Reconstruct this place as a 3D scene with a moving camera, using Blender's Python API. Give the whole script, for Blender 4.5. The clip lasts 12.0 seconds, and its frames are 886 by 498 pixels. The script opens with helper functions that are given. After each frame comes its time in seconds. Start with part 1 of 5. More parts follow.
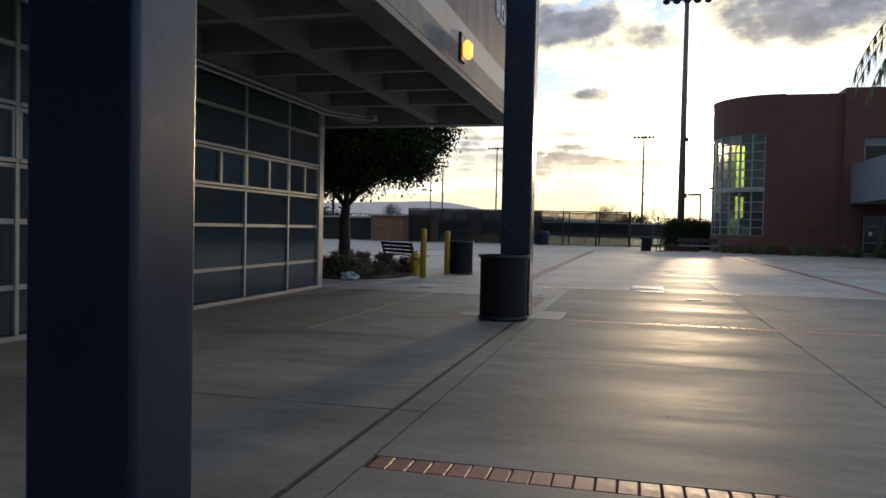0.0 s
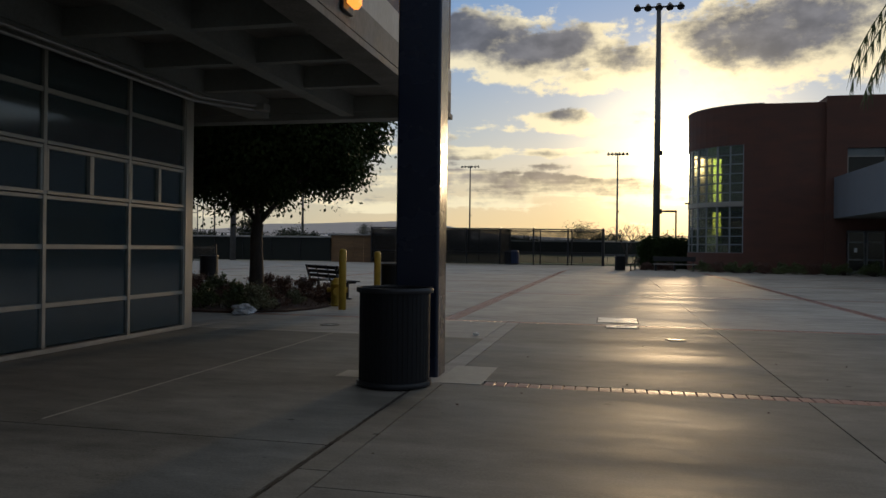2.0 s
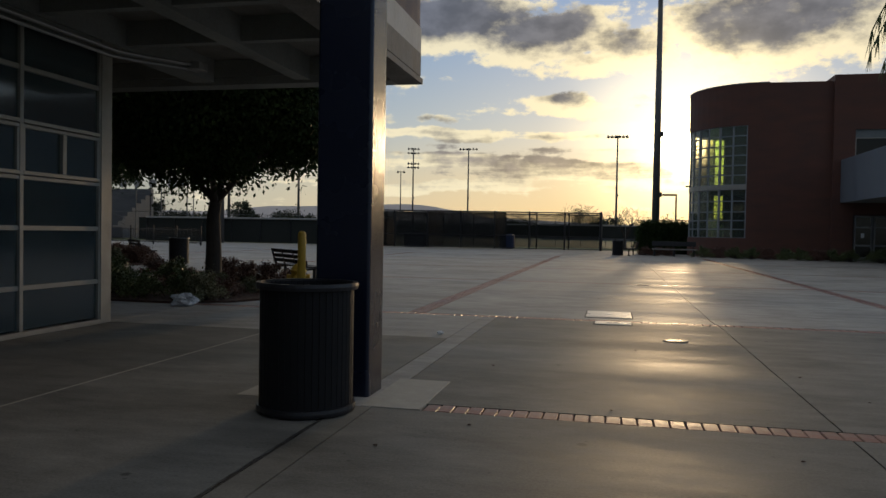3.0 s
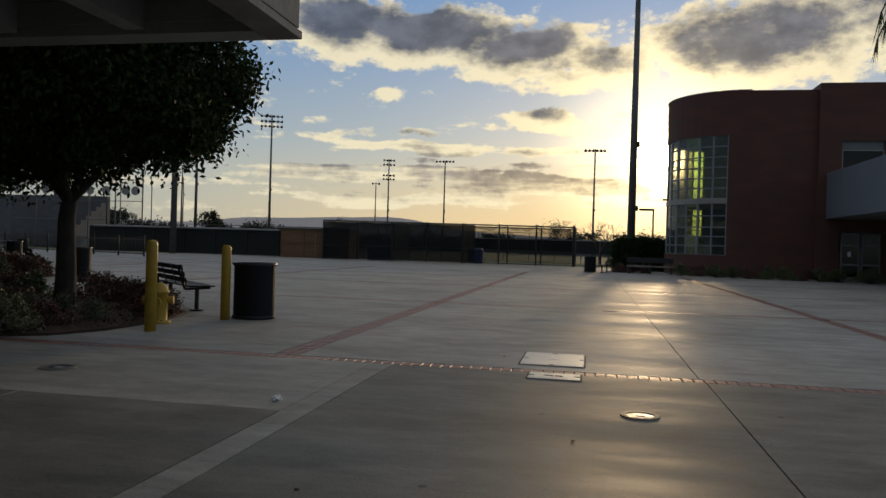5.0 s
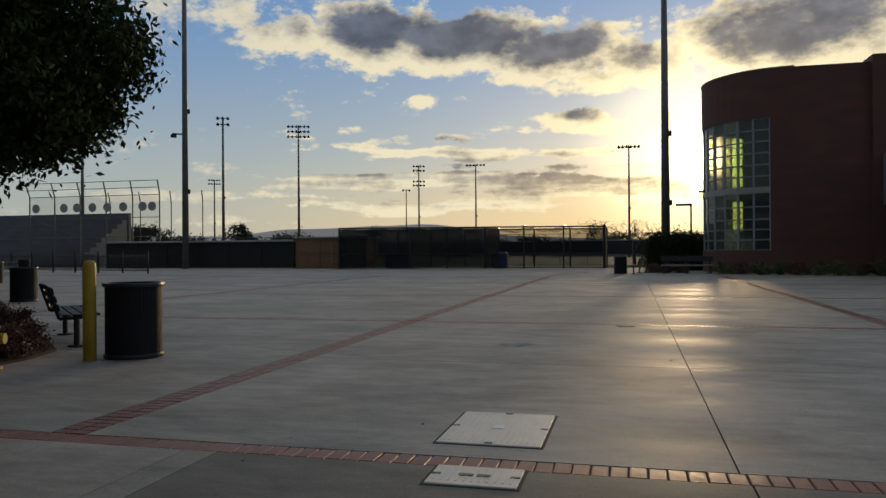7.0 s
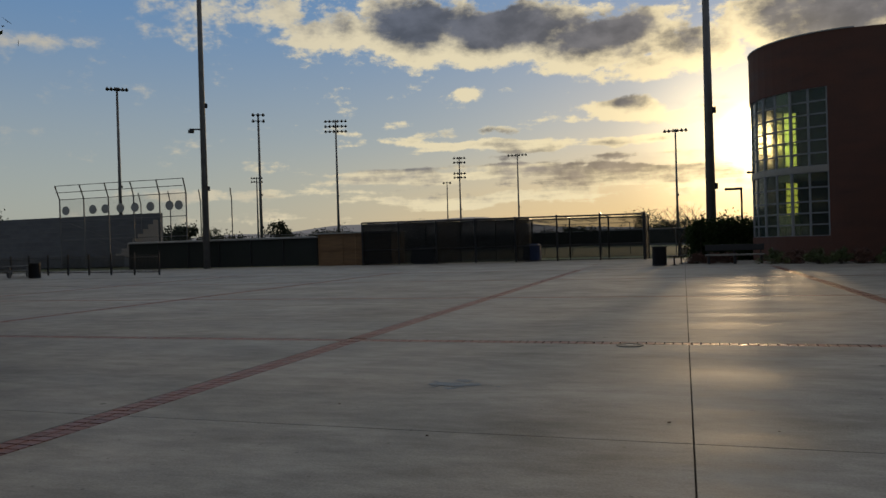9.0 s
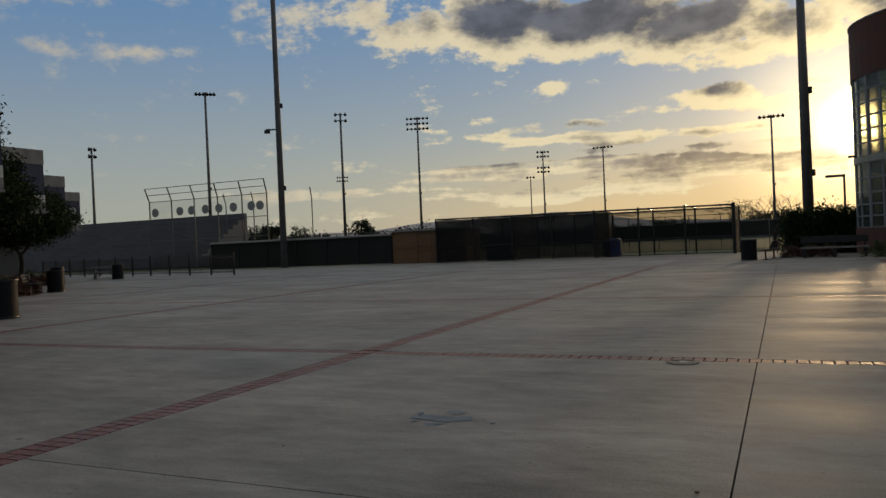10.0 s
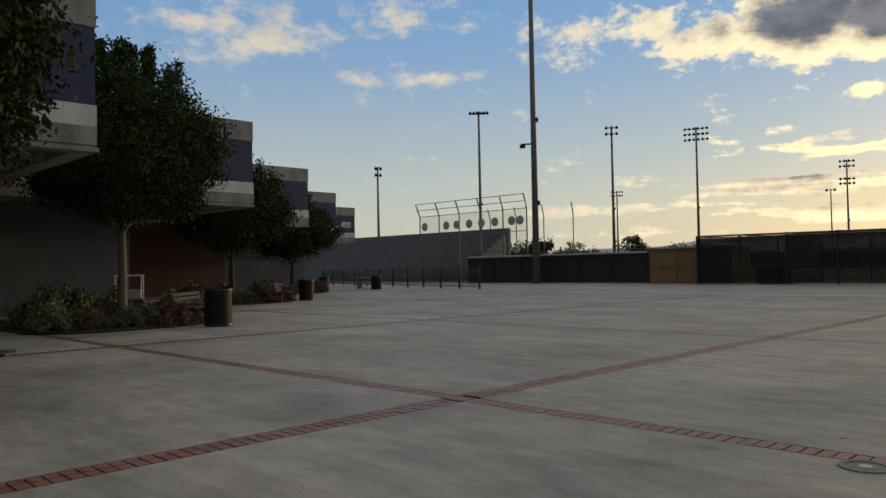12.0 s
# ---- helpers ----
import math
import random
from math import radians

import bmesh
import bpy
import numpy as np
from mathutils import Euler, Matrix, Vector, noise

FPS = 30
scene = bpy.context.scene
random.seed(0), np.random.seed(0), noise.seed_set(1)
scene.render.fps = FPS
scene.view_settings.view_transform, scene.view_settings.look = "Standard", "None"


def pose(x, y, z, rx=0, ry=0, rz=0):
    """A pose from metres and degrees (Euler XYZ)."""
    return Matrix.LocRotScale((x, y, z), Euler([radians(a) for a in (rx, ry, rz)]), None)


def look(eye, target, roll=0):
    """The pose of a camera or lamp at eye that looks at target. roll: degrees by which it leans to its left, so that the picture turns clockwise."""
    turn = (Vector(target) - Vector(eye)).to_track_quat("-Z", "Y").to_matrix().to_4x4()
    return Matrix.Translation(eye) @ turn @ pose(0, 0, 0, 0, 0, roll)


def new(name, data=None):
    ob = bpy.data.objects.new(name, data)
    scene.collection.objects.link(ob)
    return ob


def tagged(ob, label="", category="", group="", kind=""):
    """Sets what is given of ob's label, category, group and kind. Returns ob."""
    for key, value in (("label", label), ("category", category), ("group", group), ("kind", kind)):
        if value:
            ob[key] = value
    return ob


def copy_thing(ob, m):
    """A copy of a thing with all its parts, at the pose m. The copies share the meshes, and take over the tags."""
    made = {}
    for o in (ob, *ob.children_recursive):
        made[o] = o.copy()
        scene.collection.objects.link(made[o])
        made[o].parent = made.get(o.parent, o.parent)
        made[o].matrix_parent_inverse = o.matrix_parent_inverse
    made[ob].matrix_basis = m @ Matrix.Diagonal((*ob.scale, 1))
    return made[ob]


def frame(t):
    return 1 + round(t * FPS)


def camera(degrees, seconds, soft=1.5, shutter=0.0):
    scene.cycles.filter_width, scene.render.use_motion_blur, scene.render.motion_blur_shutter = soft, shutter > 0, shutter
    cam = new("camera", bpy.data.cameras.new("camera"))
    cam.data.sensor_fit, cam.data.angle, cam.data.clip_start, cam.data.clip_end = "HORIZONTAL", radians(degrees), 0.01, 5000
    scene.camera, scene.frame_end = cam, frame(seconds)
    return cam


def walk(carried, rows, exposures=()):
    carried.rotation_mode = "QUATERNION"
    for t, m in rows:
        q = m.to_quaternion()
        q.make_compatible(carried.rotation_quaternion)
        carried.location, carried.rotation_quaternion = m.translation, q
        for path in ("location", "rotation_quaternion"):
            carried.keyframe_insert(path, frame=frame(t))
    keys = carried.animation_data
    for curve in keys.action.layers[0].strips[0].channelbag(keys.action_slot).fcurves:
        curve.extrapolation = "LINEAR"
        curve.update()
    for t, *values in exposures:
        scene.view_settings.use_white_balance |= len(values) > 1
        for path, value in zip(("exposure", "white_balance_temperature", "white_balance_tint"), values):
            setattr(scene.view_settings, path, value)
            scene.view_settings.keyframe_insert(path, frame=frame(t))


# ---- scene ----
cam = camera(60.7, 12.0)
PATH = [
    (0, (-1.52, -2.466, 1.308), (-2.015, -0.528, 1.253), 1.2),
    (0.5, (-1.479, -1.24, 1.312), (-1.958, 0.702, 1.302), 0.7),
    (1, (-1.468, -0.254, 1.312), (-1.953, 1.687, 1.326), 0.5),
    (1.5, (-1.4, 0.607, 1.316), (-1.862, 2.553, 1.315), 0.1),
    (2, (-1.332, 1.383, 1.324), (-1.77, 3.335, 1.322), 0.7),
    (2.5, (-1.27, 2.303, 1.324), (-1.702, 4.256, 1.299), 1.5),
    (3, (-1.202, 3.216, 1.328), (-1.638, 5.167, 1.282), 1.0),
    (3.2, (-1.168, 3.581, 1.32), (-1.612, 5.531, 1.304), 1.3),
    (4.8, (-0.9, 6.509, 1.332), (-1.297, 8.469, 1.305), 2.0),
    (5, (-0.829, 6.845, 1.328), (-1.213, 8.808, 1.319), 1.7),
    (5.5, (-0.698, 7.717, 1.339), (-1.087, 9.678, 1.336), 1.6),
    (6, (-0.565, 8.604, 1.33), (-0.963, 10.564, 1.308), 1.4),
    (6.5, (-0.427, 9.525, 1.306), (-0.795, 11.49, 1.267), 1.5),
    (7, (-0.277, 10.462, 1.317), (-0.76, 12.403, 1.322), -0.4),
    (7.5, (-0.126, 11.349, 1.296), (-0.615, 13.288, 1.261), -1.2),
    (7.7, (-0.064, 11.733, 1.291), (-0.602, 13.659, 1.288), -1.0),
    (9.3, (0.375, 14.557, 1.357), (-0.263, 16.453, 1.346), -1.8),
    (9.5, (0.427, 14.882, 1.363), (-0.269, 16.757, 1.361), -1.3),
    (10, (0.622, 15.729, 1.336), (-0.2, 17.552, 1.323), -2.5),
    (10.5, (0.8, 16.506, 1.337), (-0.19, 18.243, 1.268), -3.3),
    (11, (0.956, 17.205, 1.344), (-0.175, 18.854, 1.318), -1.7),
    (11.5, (1.099, 17.834, 1.354), (-0.167, 19.382, 1.375), -2.0),
    (12, (1.242, 18.359, 1.372), (-0.175, 19.77, 1.422), -1.1),
]
EXPOSURES = ((0.0, 0.76, 5750, 10), (0.5, 0.57, 5800, 10), (1.0, 0.28, 5900, 10), (1.5, 0.0, 6100, 10), (2.5, -0.05, 6250, 10), (5.0, -0.1, 6250, 10), (7.5, -0.1, 6250, 10), (9.5, -0.32, 6600, 10), (10.5, -0.22, 6800, 10), (11.0, 0.04, 6900, 10), (11.5, 0.15, 6950, 10), (12.0, 0.3, 7000, 10))
walk(cam, [(t, look(eye, target, roll)) for t, eye, target, roll in PATH], EXPOSURES)

SUN_AZ, SUN_EL = 5.0, 6.6      # degrees to the right of the plaza's main axis, and above the horizon

# ---- world, sun, exposure ----
world = bpy.data.worlds.new("evening_sky")
scene.world = world
world.use_nodes = True
wn, wl = world.node_tree.nodes, world.node_tree.links
wn.clear()


def wnode(kind, **props):
    n = wn.new(kind)
    for k, v in props.items():
        if k == "operation":
            n.operation = v
        elif k == "blend_type":
            n.blend_type = v
    return n


def wmath(op, a, b=0.0, c=0.0):
    n = wnode("ShaderNodeMath", operation=op)
    for i, v in enumerate((a, b, c)):
        if isinstance(v, (int, float)):
            n.inputs[i].default_value = v
        else:
            wl.new(v, n.inputs[i])
    return n.outputs[0]


def wvec(op, a, b=None):
    n = wnode("ShaderNodeVectorMath", operation=op)
    for i, v in enumerate((a, b)):
        if v is None:
            continue
        if isinstance(v, tuple):
            n.inputs[i].default_value = v
        else:
            wl.new(v, n.inputs[i])
    return n


def wmix(fac, a, b, blend="MIX"):
    n = wn.new("ShaderNodeMix")
    n.data_type, n.blend_type = "RGBA", blend
    for sock, v in ((n.inputs[0], fac), (n.inputs[6], a), (n.inputs[7], b)):
        if isinstance(v, (int, float)):
            sock.default_value = v
        elif isinstance(v, tuple):
            sock.default_value = (*v, 1)
        else:
            wl.new(v, sock)
    return n.outputs[2]


def wramp(fac, lo, hi, a=0.0, b=1.0, smooth=True):
    n = wn.new("ShaderNodeMapRange")
    n.interpolation_type = "SMOOTHSTEP" if smooth else "LINEAR"
    n.clamp = True
    wl.new(fac, n.inputs[0])
    for i, v in enumerate((lo, hi, a, b)):
        n.inputs[i + 1].default_value = v
    return n.outputs[0]


def wnoise(vec, scale, detail, rough=0.5):
    n = wn.new("ShaderNodeTexNoise")
    n.inputs["Scale"].default_value, n.inputs["Detail"].default_value, n.inputs["Roughness"].default_value = scale, detail, rough
    wl.new(vec, n.inputs["Vector"])
    return n


sky = wn.new("ShaderNodeTexSky")
sky.sky_type, sky.sun_disc = "NISHITA", False
sky.sun_elevation, sky.sun_rotation = radians(SUN_EL), radians(SUN_AZ)
sky.air_density, sky.dust_density, sky.ozone_density = 1.0, 1.2, 1.6
coord = wn.new("ShaderNodeTexCoord")
ray = coord.outputs["Generated"]
sep = wn.new("ShaderNodeSeparateXYZ")
wl.new(ray, sep.inputs[0])
az = wmath("MULTIPLY", wmath("ARCTAN2", sep.outputs[0], sep.outputs[1]), 57.2958)
el = wmath("MULTIPLY", wmath("ARCSINE", sep.outputs[2]), 57.2958)
sun_way = Vector((math.sin(radians(SUN_AZ)) * math.cos(radians(SUN_EL)), math.cos(radians(SUN_AZ)) * math.cos(radians(SUN_EL)), math.sin(radians(SUN_EL))))
dot = wvec("DOT_PRODUCT", ray, tuple(sun_way)).outputs["Value"]
off = wmath("MULTIPLY", wmath("ARCCOSINE", wmath("MINIMUM", dot, 1.0)), 57.2958)   # degrees from the sun

# clouds: drifting banks as soft ellipses (azimuth, elevation, half widths, weight), broken up by noise
angles = wn.new("ShaderNodeCombineXYZ")
wl.new(az, angles.inputs[0])
wl.new(el, angles.inputs[1])
BANKS = ((-19, 15.8, 6, 2.0, 1.3), (-12, 15.4, 7, 2.2, 1.5), (-5, 14.3, 6, 1.9, 1.35), (1, 13.2, 4.5, 1.6, 0.9), (-25.5, 15.6, 4.5, 1.7, 0.75), (-3.5, 12.4, 3.5, 1.2, 0.7),
         (11, 14.6, 9, 3.2, 1.2), (25, 16, 13, 5, 1.1), (-4, 9.5, 3.4, 0.9, 1.15), (1.5, 8.9, 4.0, 0.6, 0.85), (-12, 7.2, 6, 0.45, 0.95), (-3.5, 7.1, 4.5, 0.5, 1.0),
         (-19, 5.5, 7, 0.7, 0.75), (-11, 5.5, 5.5, 0.8, 0.9), (-5, 4.6, 8, 1.0, 0.85), (-13, 3.4, 10, 0.6, 0.6), (1, 4.0, 6, 0.9, 0.6), (-21, 9.5, 3.5, 0.5, 0.42), (-20, 8.3, 6, 0.45, 0.42), (-13, 8.2, 2.5, 0.35, 0.4),
         (-14.7, 11.1, 1.3, 0.7, 0.6), (-60, 17.2, 9, 2.4, 0.52), (-49, 18.5, 5, 1.6, 0.42), (-47, 14.2, 6, 0.7, 0.5), (-36.5, 16.8, 3.2, 1.9, 0.5), (-30, 17.3, 4.5, 1.5, 0.55), (-33, 4.1, 6, 0.5, 0.7),
         (120, 30, 60, 10, 0.7), (-130, 28, 50, 9, 0.6))


def cloudiness(p):
    """How thick the cloud is at a direction, given as azimuth and elevation in degrees."""
    warp = wnoise(p, 0.16, 3, 0.5)
    shift = wvec("MULTIPLY", wvec("SUBTRACT", warp.outputs["Color"], (0.5, 0.5, 0.5)).outputs[0], (5.0, 2.4, 0.0)).outputs[0]
    bent = wvec("ADD", p, shift).outputs[0]
    total = None
    for bx, by, rx_, ry_, w_ in BANKS:
        d = wvec("LENGTH", wvec("DIVIDE", wvec("SUBTRACT", bent, (bx, by, 0.0)).outputs[0], (rx_, ry_, 1.0)).outputs[0]).outputs["Value"]
        v = wmath("MULTIPLY", wramp(d, 1.5, 0.1), w_)
        total = v if total is None else wmath("MAXIMUM", total, v)
    puff = wnoise(wvec("MULTIPLY", p, (1.0, 1.7, 1.0)).outputs[0], 0.34, 9, 0.60).outputs["Fac"]
    wisp = wnoise(wvec("MULTIPLY", p, (0.14, 1.5, 1.0)).outputs[0], 0.5, 5, 0.55).outputs["Fac"]
    curl = wnoise(wvec("MULTIPLY", p, (1.0, 1.5, 1.0)).outputs[0], 1.3, 6, 0.6).outputs["Fac"]
    t = wmath("ADD", total, wmath("MULTIPLY", wmath("SUBTRACT", puff, 0.5), 1.7))
    t = wmath("ADD", t, wmath("MULTIPLY", wmath("SUBTRACT", curl, 0.5), 0.55))
    return wmath("ADD", t, wmath("MULTIPLY", wmath("MULTIPLY", wmath("SUBTRACT", wisp, 0.50), 2.8), wmath("MULTIPLY", wramp(el, 12.0, 6.0, 0.15, 1.0), wramp(az, -42.0, -24.0, 0.25, 1.0))))


high = wramp(el, 20.0, 38.0, 0.0, 0.75)     # broken cloud overhead, unseen, added to make the skylight less blue
thick = wmath("ADD", cloudiness(angles.outputs[0]), high)
under = wmath("ADD", cloudiness(wvec("ADD", angles.outputs[0], (0.35, -0.95, 0.0)).outputs[0]), high)   # cloud between here and the low sun
cover = wmix(wramp(off, 30.0, 50.0), wramp(thick, 0.16, 0.50), wramp(thick, 0.10, 0.75))     # softer edges far from the sun
core = wramp(wmath("ADD", wmath("ADD", wramp(el, 9.0, 6.0, 0.0, 0.30), wmath("MULTIPLY", under, 0.65)), wmath("MULTIPLY", thick, 0.35)), 0.36, 1.08)

clear = wmix(1.0, sky.outputs[0], (0.075, 0.075, 0.075), "MULTIPLY")
tone = wmix(wramp(el, 1.0, 20.0), (0.50, 0.54, 0.50), (0.165, 0.345, 0.64))
clear = wmix(0.72, clear, tone)
clear = wmix(wramp(off, 62.0, 140.0), clear, wmix(1.0, clear, (0.52, 0.52, 0.54), "MULTIPLY"))     # dimmer away from the sun
haze = wmath("MULTIPLY", wramp(el, 9.0, 0.0), wramp(off, 48.0, 4.0))
clear = wmix(wmath("MULTIPLY", haze, 0.75), clear, (0.84, 0.61, 0.28))
near_sun = wramp(off, 30.0, 2.0)
lit = wmix(wramp(off, 60.0, 20.0), (0.56, 0.525, 0.45), (0.98, 0.85, 0.56))
lit = wmix(wramp(off, 20.0, 2.0), lit, (1.35, 1.08, 0.60))
shade = wmix(near_sun, (0.115, 0.125, 0.155), (0.21, 0.185, 0.165))
shade = wmix(wramp(off, 26.0, 44.0), shade, (0.30, 0.31, 0.34))
shade = wmix(wramp(el, 9.0, 4.0), shade, wmix(near_sun, (0.29, 0.28, 0.28), (0.40, 0.30, 0.19)))
fold = wramp(wnoise(wvec("MULTIPLY", angles.outputs[0], (1.0, 1.6, 1.0)).outputs[0], 0.38, 5, 0.52).outputs["Fac"], 0.32, 0.68, 0.76, 1.32)
shade = wmix(1.0, shade, fold, "MULTIPLY")
cloud = wmix(core, lit, shade)
cloud = wmix(wramp(off, 62.0, 140.0), cloud, wmix(1.0, cloud, (0.58, 0.58, 0.60), "MULTIPLY"))
shown = wmix(wmath("MULTIPLY", cover, 0.93), clear, cloud)
blaze = wmath("ADD", wmath("MULTIPLY", wmath("POWER", wramp(off, 11.0, 0.0, smooth=False), 2.0), 2.0), wmath("MULTIPLY", wmath("POWER", wramp(off, 3.1, 0.0, smooth=False), 2.0), 20.0))
blaze = wmath("MULTIPLY", blaze, wmath("SUBTRACT", 1.0, wmath("MULTIPLY", core, 0.6)))
glow = wmix(1.0, shown, wmix(1.0, (1.0, 0.80, 0.42), blaze, "MULTIPLY"), "ADD")
back = wn.new("ShaderNodeBackground")
back.inputs["Strength"].default_value = 1.0
wl.new(glow, back.inputs["Color"])
wout = wn.new("ShaderNodeOutputWorld")
wl.new(back.outputs[0], wout.inputs["Surface"])

sun_data = bpy.data.lights.new("sun", "SUN")
sun_data.energy, sun_data.angle, sun_data.color = 0.95, radians(2.0), (1.0, 0.68, 0.36)
sun = new("sun", sun_data)
sun.matrix_world = look(tuple(sun_way * 300), (0, 0, 0))


# ---- materials ----
def material(name, dark, light, rough=0.6, metal=0.0, scale=6.0, fine=60.0, bump=0.15, stretch=(1, 1, 1), spread=0.12, per_piece=0.0, spec=0.5):
    """A two-scale mottled surface: colour from dark to light, uneven gloss, fine relief."""
    m = bpy.data.materials.new(name)
    m.use_nodes = True
    n, l = m.node_tree.nodes, m.node_tree.links
    b = n["Principled BSDF"]
    b.inputs["Metallic"].default_value = metal
    b.inputs["Specular IOR Level"].default_value = spec
    tc, mp = n.new("ShaderNodeTexCoord"), n.new("ShaderNodeMapping")
    mp.inputs["Scale"].default_value = stretch
    l.new(tc.outputs["Object"], mp.inputs["Vector"])
    big, small = n.new("ShaderNodeTexNoise"), n.new("ShaderNodeTexNoise")
    for node, s, d in ((big, scale, 4.0), (small, fine, 3.0)):
        node.inputs["Scale"].default_value, node.inputs["Detail"].default_value = s, d
        l.new(mp.outputs[0], node.inputs["Vector"])
    mixf = n.new("ShaderNodeMath")
    mixf.operation = "MULTIPLY_ADD"
    l.new(small.outputs["Fac"], mixf.inputs[0])
    mixf.inputs[1].default_value = 0.45
    l.new(big.outputs["Fac"], mixf.inputs[2])
    rng = n.new("ShaderNodeMapRange")
    rng.inputs[1].default_value, rng.inputs[2].default_value = 0.45, 1.0
    l.new(mixf.outputs[0], rng.inputs[0])
    mix = n.new("ShaderNodeMix")
    mix.data_type = "RGBA"
    mix.inputs[6].default_value, mix.inputs[7].default_value = (*dark, 1), (*light, 1)
    l.new(rng.outputs[0], mix.inputs[0])
    colour = mix.outputs[2]
    if per_piece:
        info, hsv = n.new("ShaderNodeObjectInfo"), n.new("ShaderNodeHueSaturation")
        r2 = n.new("ShaderNodeMapRange")
        r2.inputs[3].default_value, r2.inputs[4].default_value = 1 - per_piece, 1 + per_piece
        geo, both = n.new("ShaderNodeNewGeometry"), n.new("ShaderNodeMath")
        both.operation = "PINGPONG"
        both.inputs[1].default_value = 1.0
        plus = n.new("ShaderNodeMath")
        l.new(info.outputs["Random"], plus.inputs[0])
        l.new(geo.outputs["Random Per Island"], plus.inputs[1])
        l.new(plus.outputs[0], both.inputs[0])
        l.new(both.outputs[0], r2.inputs[0])
        l.new(r2.outputs[0], hsv.inputs["Value"])
        l.new(colour, hsv.inputs["Color"])
        colour = hsv.outputs[0]
    l.new(colour, b.inputs["Base Color"])
    rr = n.new("ShaderNodeMapRange")
    rr.inputs[1].default_value, rr.inputs[2].default_value = 0.3, 0.7
    rr.inputs[3].default_value, rr.inputs[4].default_value = max(0.02, rough - spread), min(1.0, rough + spread)
    l.new(big.outputs["Fac"], rr.inputs[0])
    l.new(rr.outputs[0], b.inputs["Roughness"])
    if bump:
        bp = n.new("ShaderNodeBump")
        bp.inputs["Strength"].default_value, bp.inputs["Distance"].default_value = bump, 0.01
        l.new(small.outputs["Fac"], bp.inputs["Height"])
        l.new(bp.outputs[0], b.inputs["Normal"])
    return m


def concrete(name, dark, light, rough, streak=1.0):
    """Trowelled concrete: broad patches, cross streaks of gloss, fine grain, small dark spots."""
    m = bpy.data.materials.new(name)
    m.use_nodes = True
    n, l = m.node_tree.nodes, m.node_tree.links
    b = n["Principled BSDF"]
    b.inputs["Specular IOR Level"].default_value = 0.15
    tc = n.new("ShaderNodeTexCoord")

    def noise_at(scale, detail, stretch=(1, 1, 1), rough_=0.55):
        mp, t = n.new("ShaderNodeMapping"), n.new("ShaderNodeTexNoise")
        mp.inputs["Scale"].default_value = stretch
        t.inputs["Scale"].default_value, t.inputs["Detail"].default_value, t.inputs["Roughness"].default_value = scale, detail, rough_
        l.new(tc.outputs["Object"], mp.inputs["Vector"])
        l.new(mp.outputs[0], t.inputs["Vector"])
        return t.outputs["Fac"]

    def calc(op, a, b_, c=0.0):
        k = n.new("ShaderNodeMath")
        k.operation = op
        for i, v in enumerate((a, b_, c)):
            if isinstance(v, (int, float)):
                k.inputs[i].default_value = v
            else:
                l.new(v, k.inputs[i])
        return k.outputs[0]

    def ramp(v, lo, hi, a, b_):
        k = n.new("ShaderNodeMapRange")
        l.new(v, k.inputs[0])
        for i, q in enumerate((lo, hi, a, b_)):
            k.inputs[i + 1].default_value = q
        return k.outputs[0]

    patch, band, grain = noise_at(0.45, 5), noise_at(0.5, 6, (0.28, 1.5, 1), 0.6), noise_at(55, 3)
    mid = noise_at(2.6, 8, (0.6, 1.4, 1), 0.72)
    f = calc("ADD", calc("MULTIPLY", patch, 0.45), calc("MULTIPLY", band, 0.40 * streak))
    f = calc("ADD", f, calc("ADD", calc("MULTIPLY", mid, 0.70), calc("MULTIPLY", grain, 0.32)))
    f = ramp(f, 0.735, 1.135, 0, 1)
    mix = n.new("ShaderNodeMix")
    mix.data_type = "RGBA"
    mix.inputs[6].default_value, mix.inputs[7].default_value = (*dark, 1), (*light, 1)
    l.new(f, mix.inputs[0])
    vor = n.new("ShaderNodeTexVoronoi")
    vor.inputs["Scale"].default_value = 1.15
    l.new(tc.outputs["Object"], vor.inputs["Vector"])
    spot = ramp(calc("ADD", vor.outputs["Distance"], calc("MULTIPLY", mid, 0.035)), 0.045, 0.062, 0.42, 1.0)
    vor2 = n.new("ShaderNodeTexVoronoi")
    vor2.inputs["Scale"].default_value = 4.3
    l.new(tc.outputs["Object"], vor2.inputs["Vector"])
    spot = calc("MULTIPLY", spot, ramp(calc("ADD", vor2.outputs["Distance"], calc("MULTIPLY", grain, 0.06)), 0.07, 0.10, 0.62, 1.0))
    grime = noise_at(0.9, 9, (0.5, 1.2, 1), 0.68)
    spot = calc("MULTIPLY", spot, ramp(grime, 0.50, 0.62, 1.0, 0.82))
    spot = calc("MULTIPLY", spot, ramp(noise_at(1.7, 9, (0.5, 1.4, 1), 0.72), 0.52, 0.66, 1.0, 0.87))
    mul = n.new("ShaderNodeMix")
    mul.data_type, mul.blend_type = "RGBA", "MULTIPLY"
    mul.inputs[0].default_value = 1.0
    l.new(mix.outputs[2], mul.inputs[6])
    l.new(spot, mul.inputs[7])
    info, hsv = n.new("ShaderNodeObjectInfo"), n.new("ShaderNodeHueSaturation")
    l.new(ramp(info.outputs["Random"], 0, 1, 0.93, 1.06), hsv.inputs["Value"])
    l.new(mul.outputs[2], hsv.inputs["Color"])
    l.new(hsv.outputs[0], b.inputs["Base Color"])
    l.new(ramp(calc("ADD", calc("MULTIPLY", band, 0.7), calc("MULTIPLY", mid, 0.3)), 0.36, 0.66, rough - 0.16, rough + 0.16), b.inputs["Roughness"])
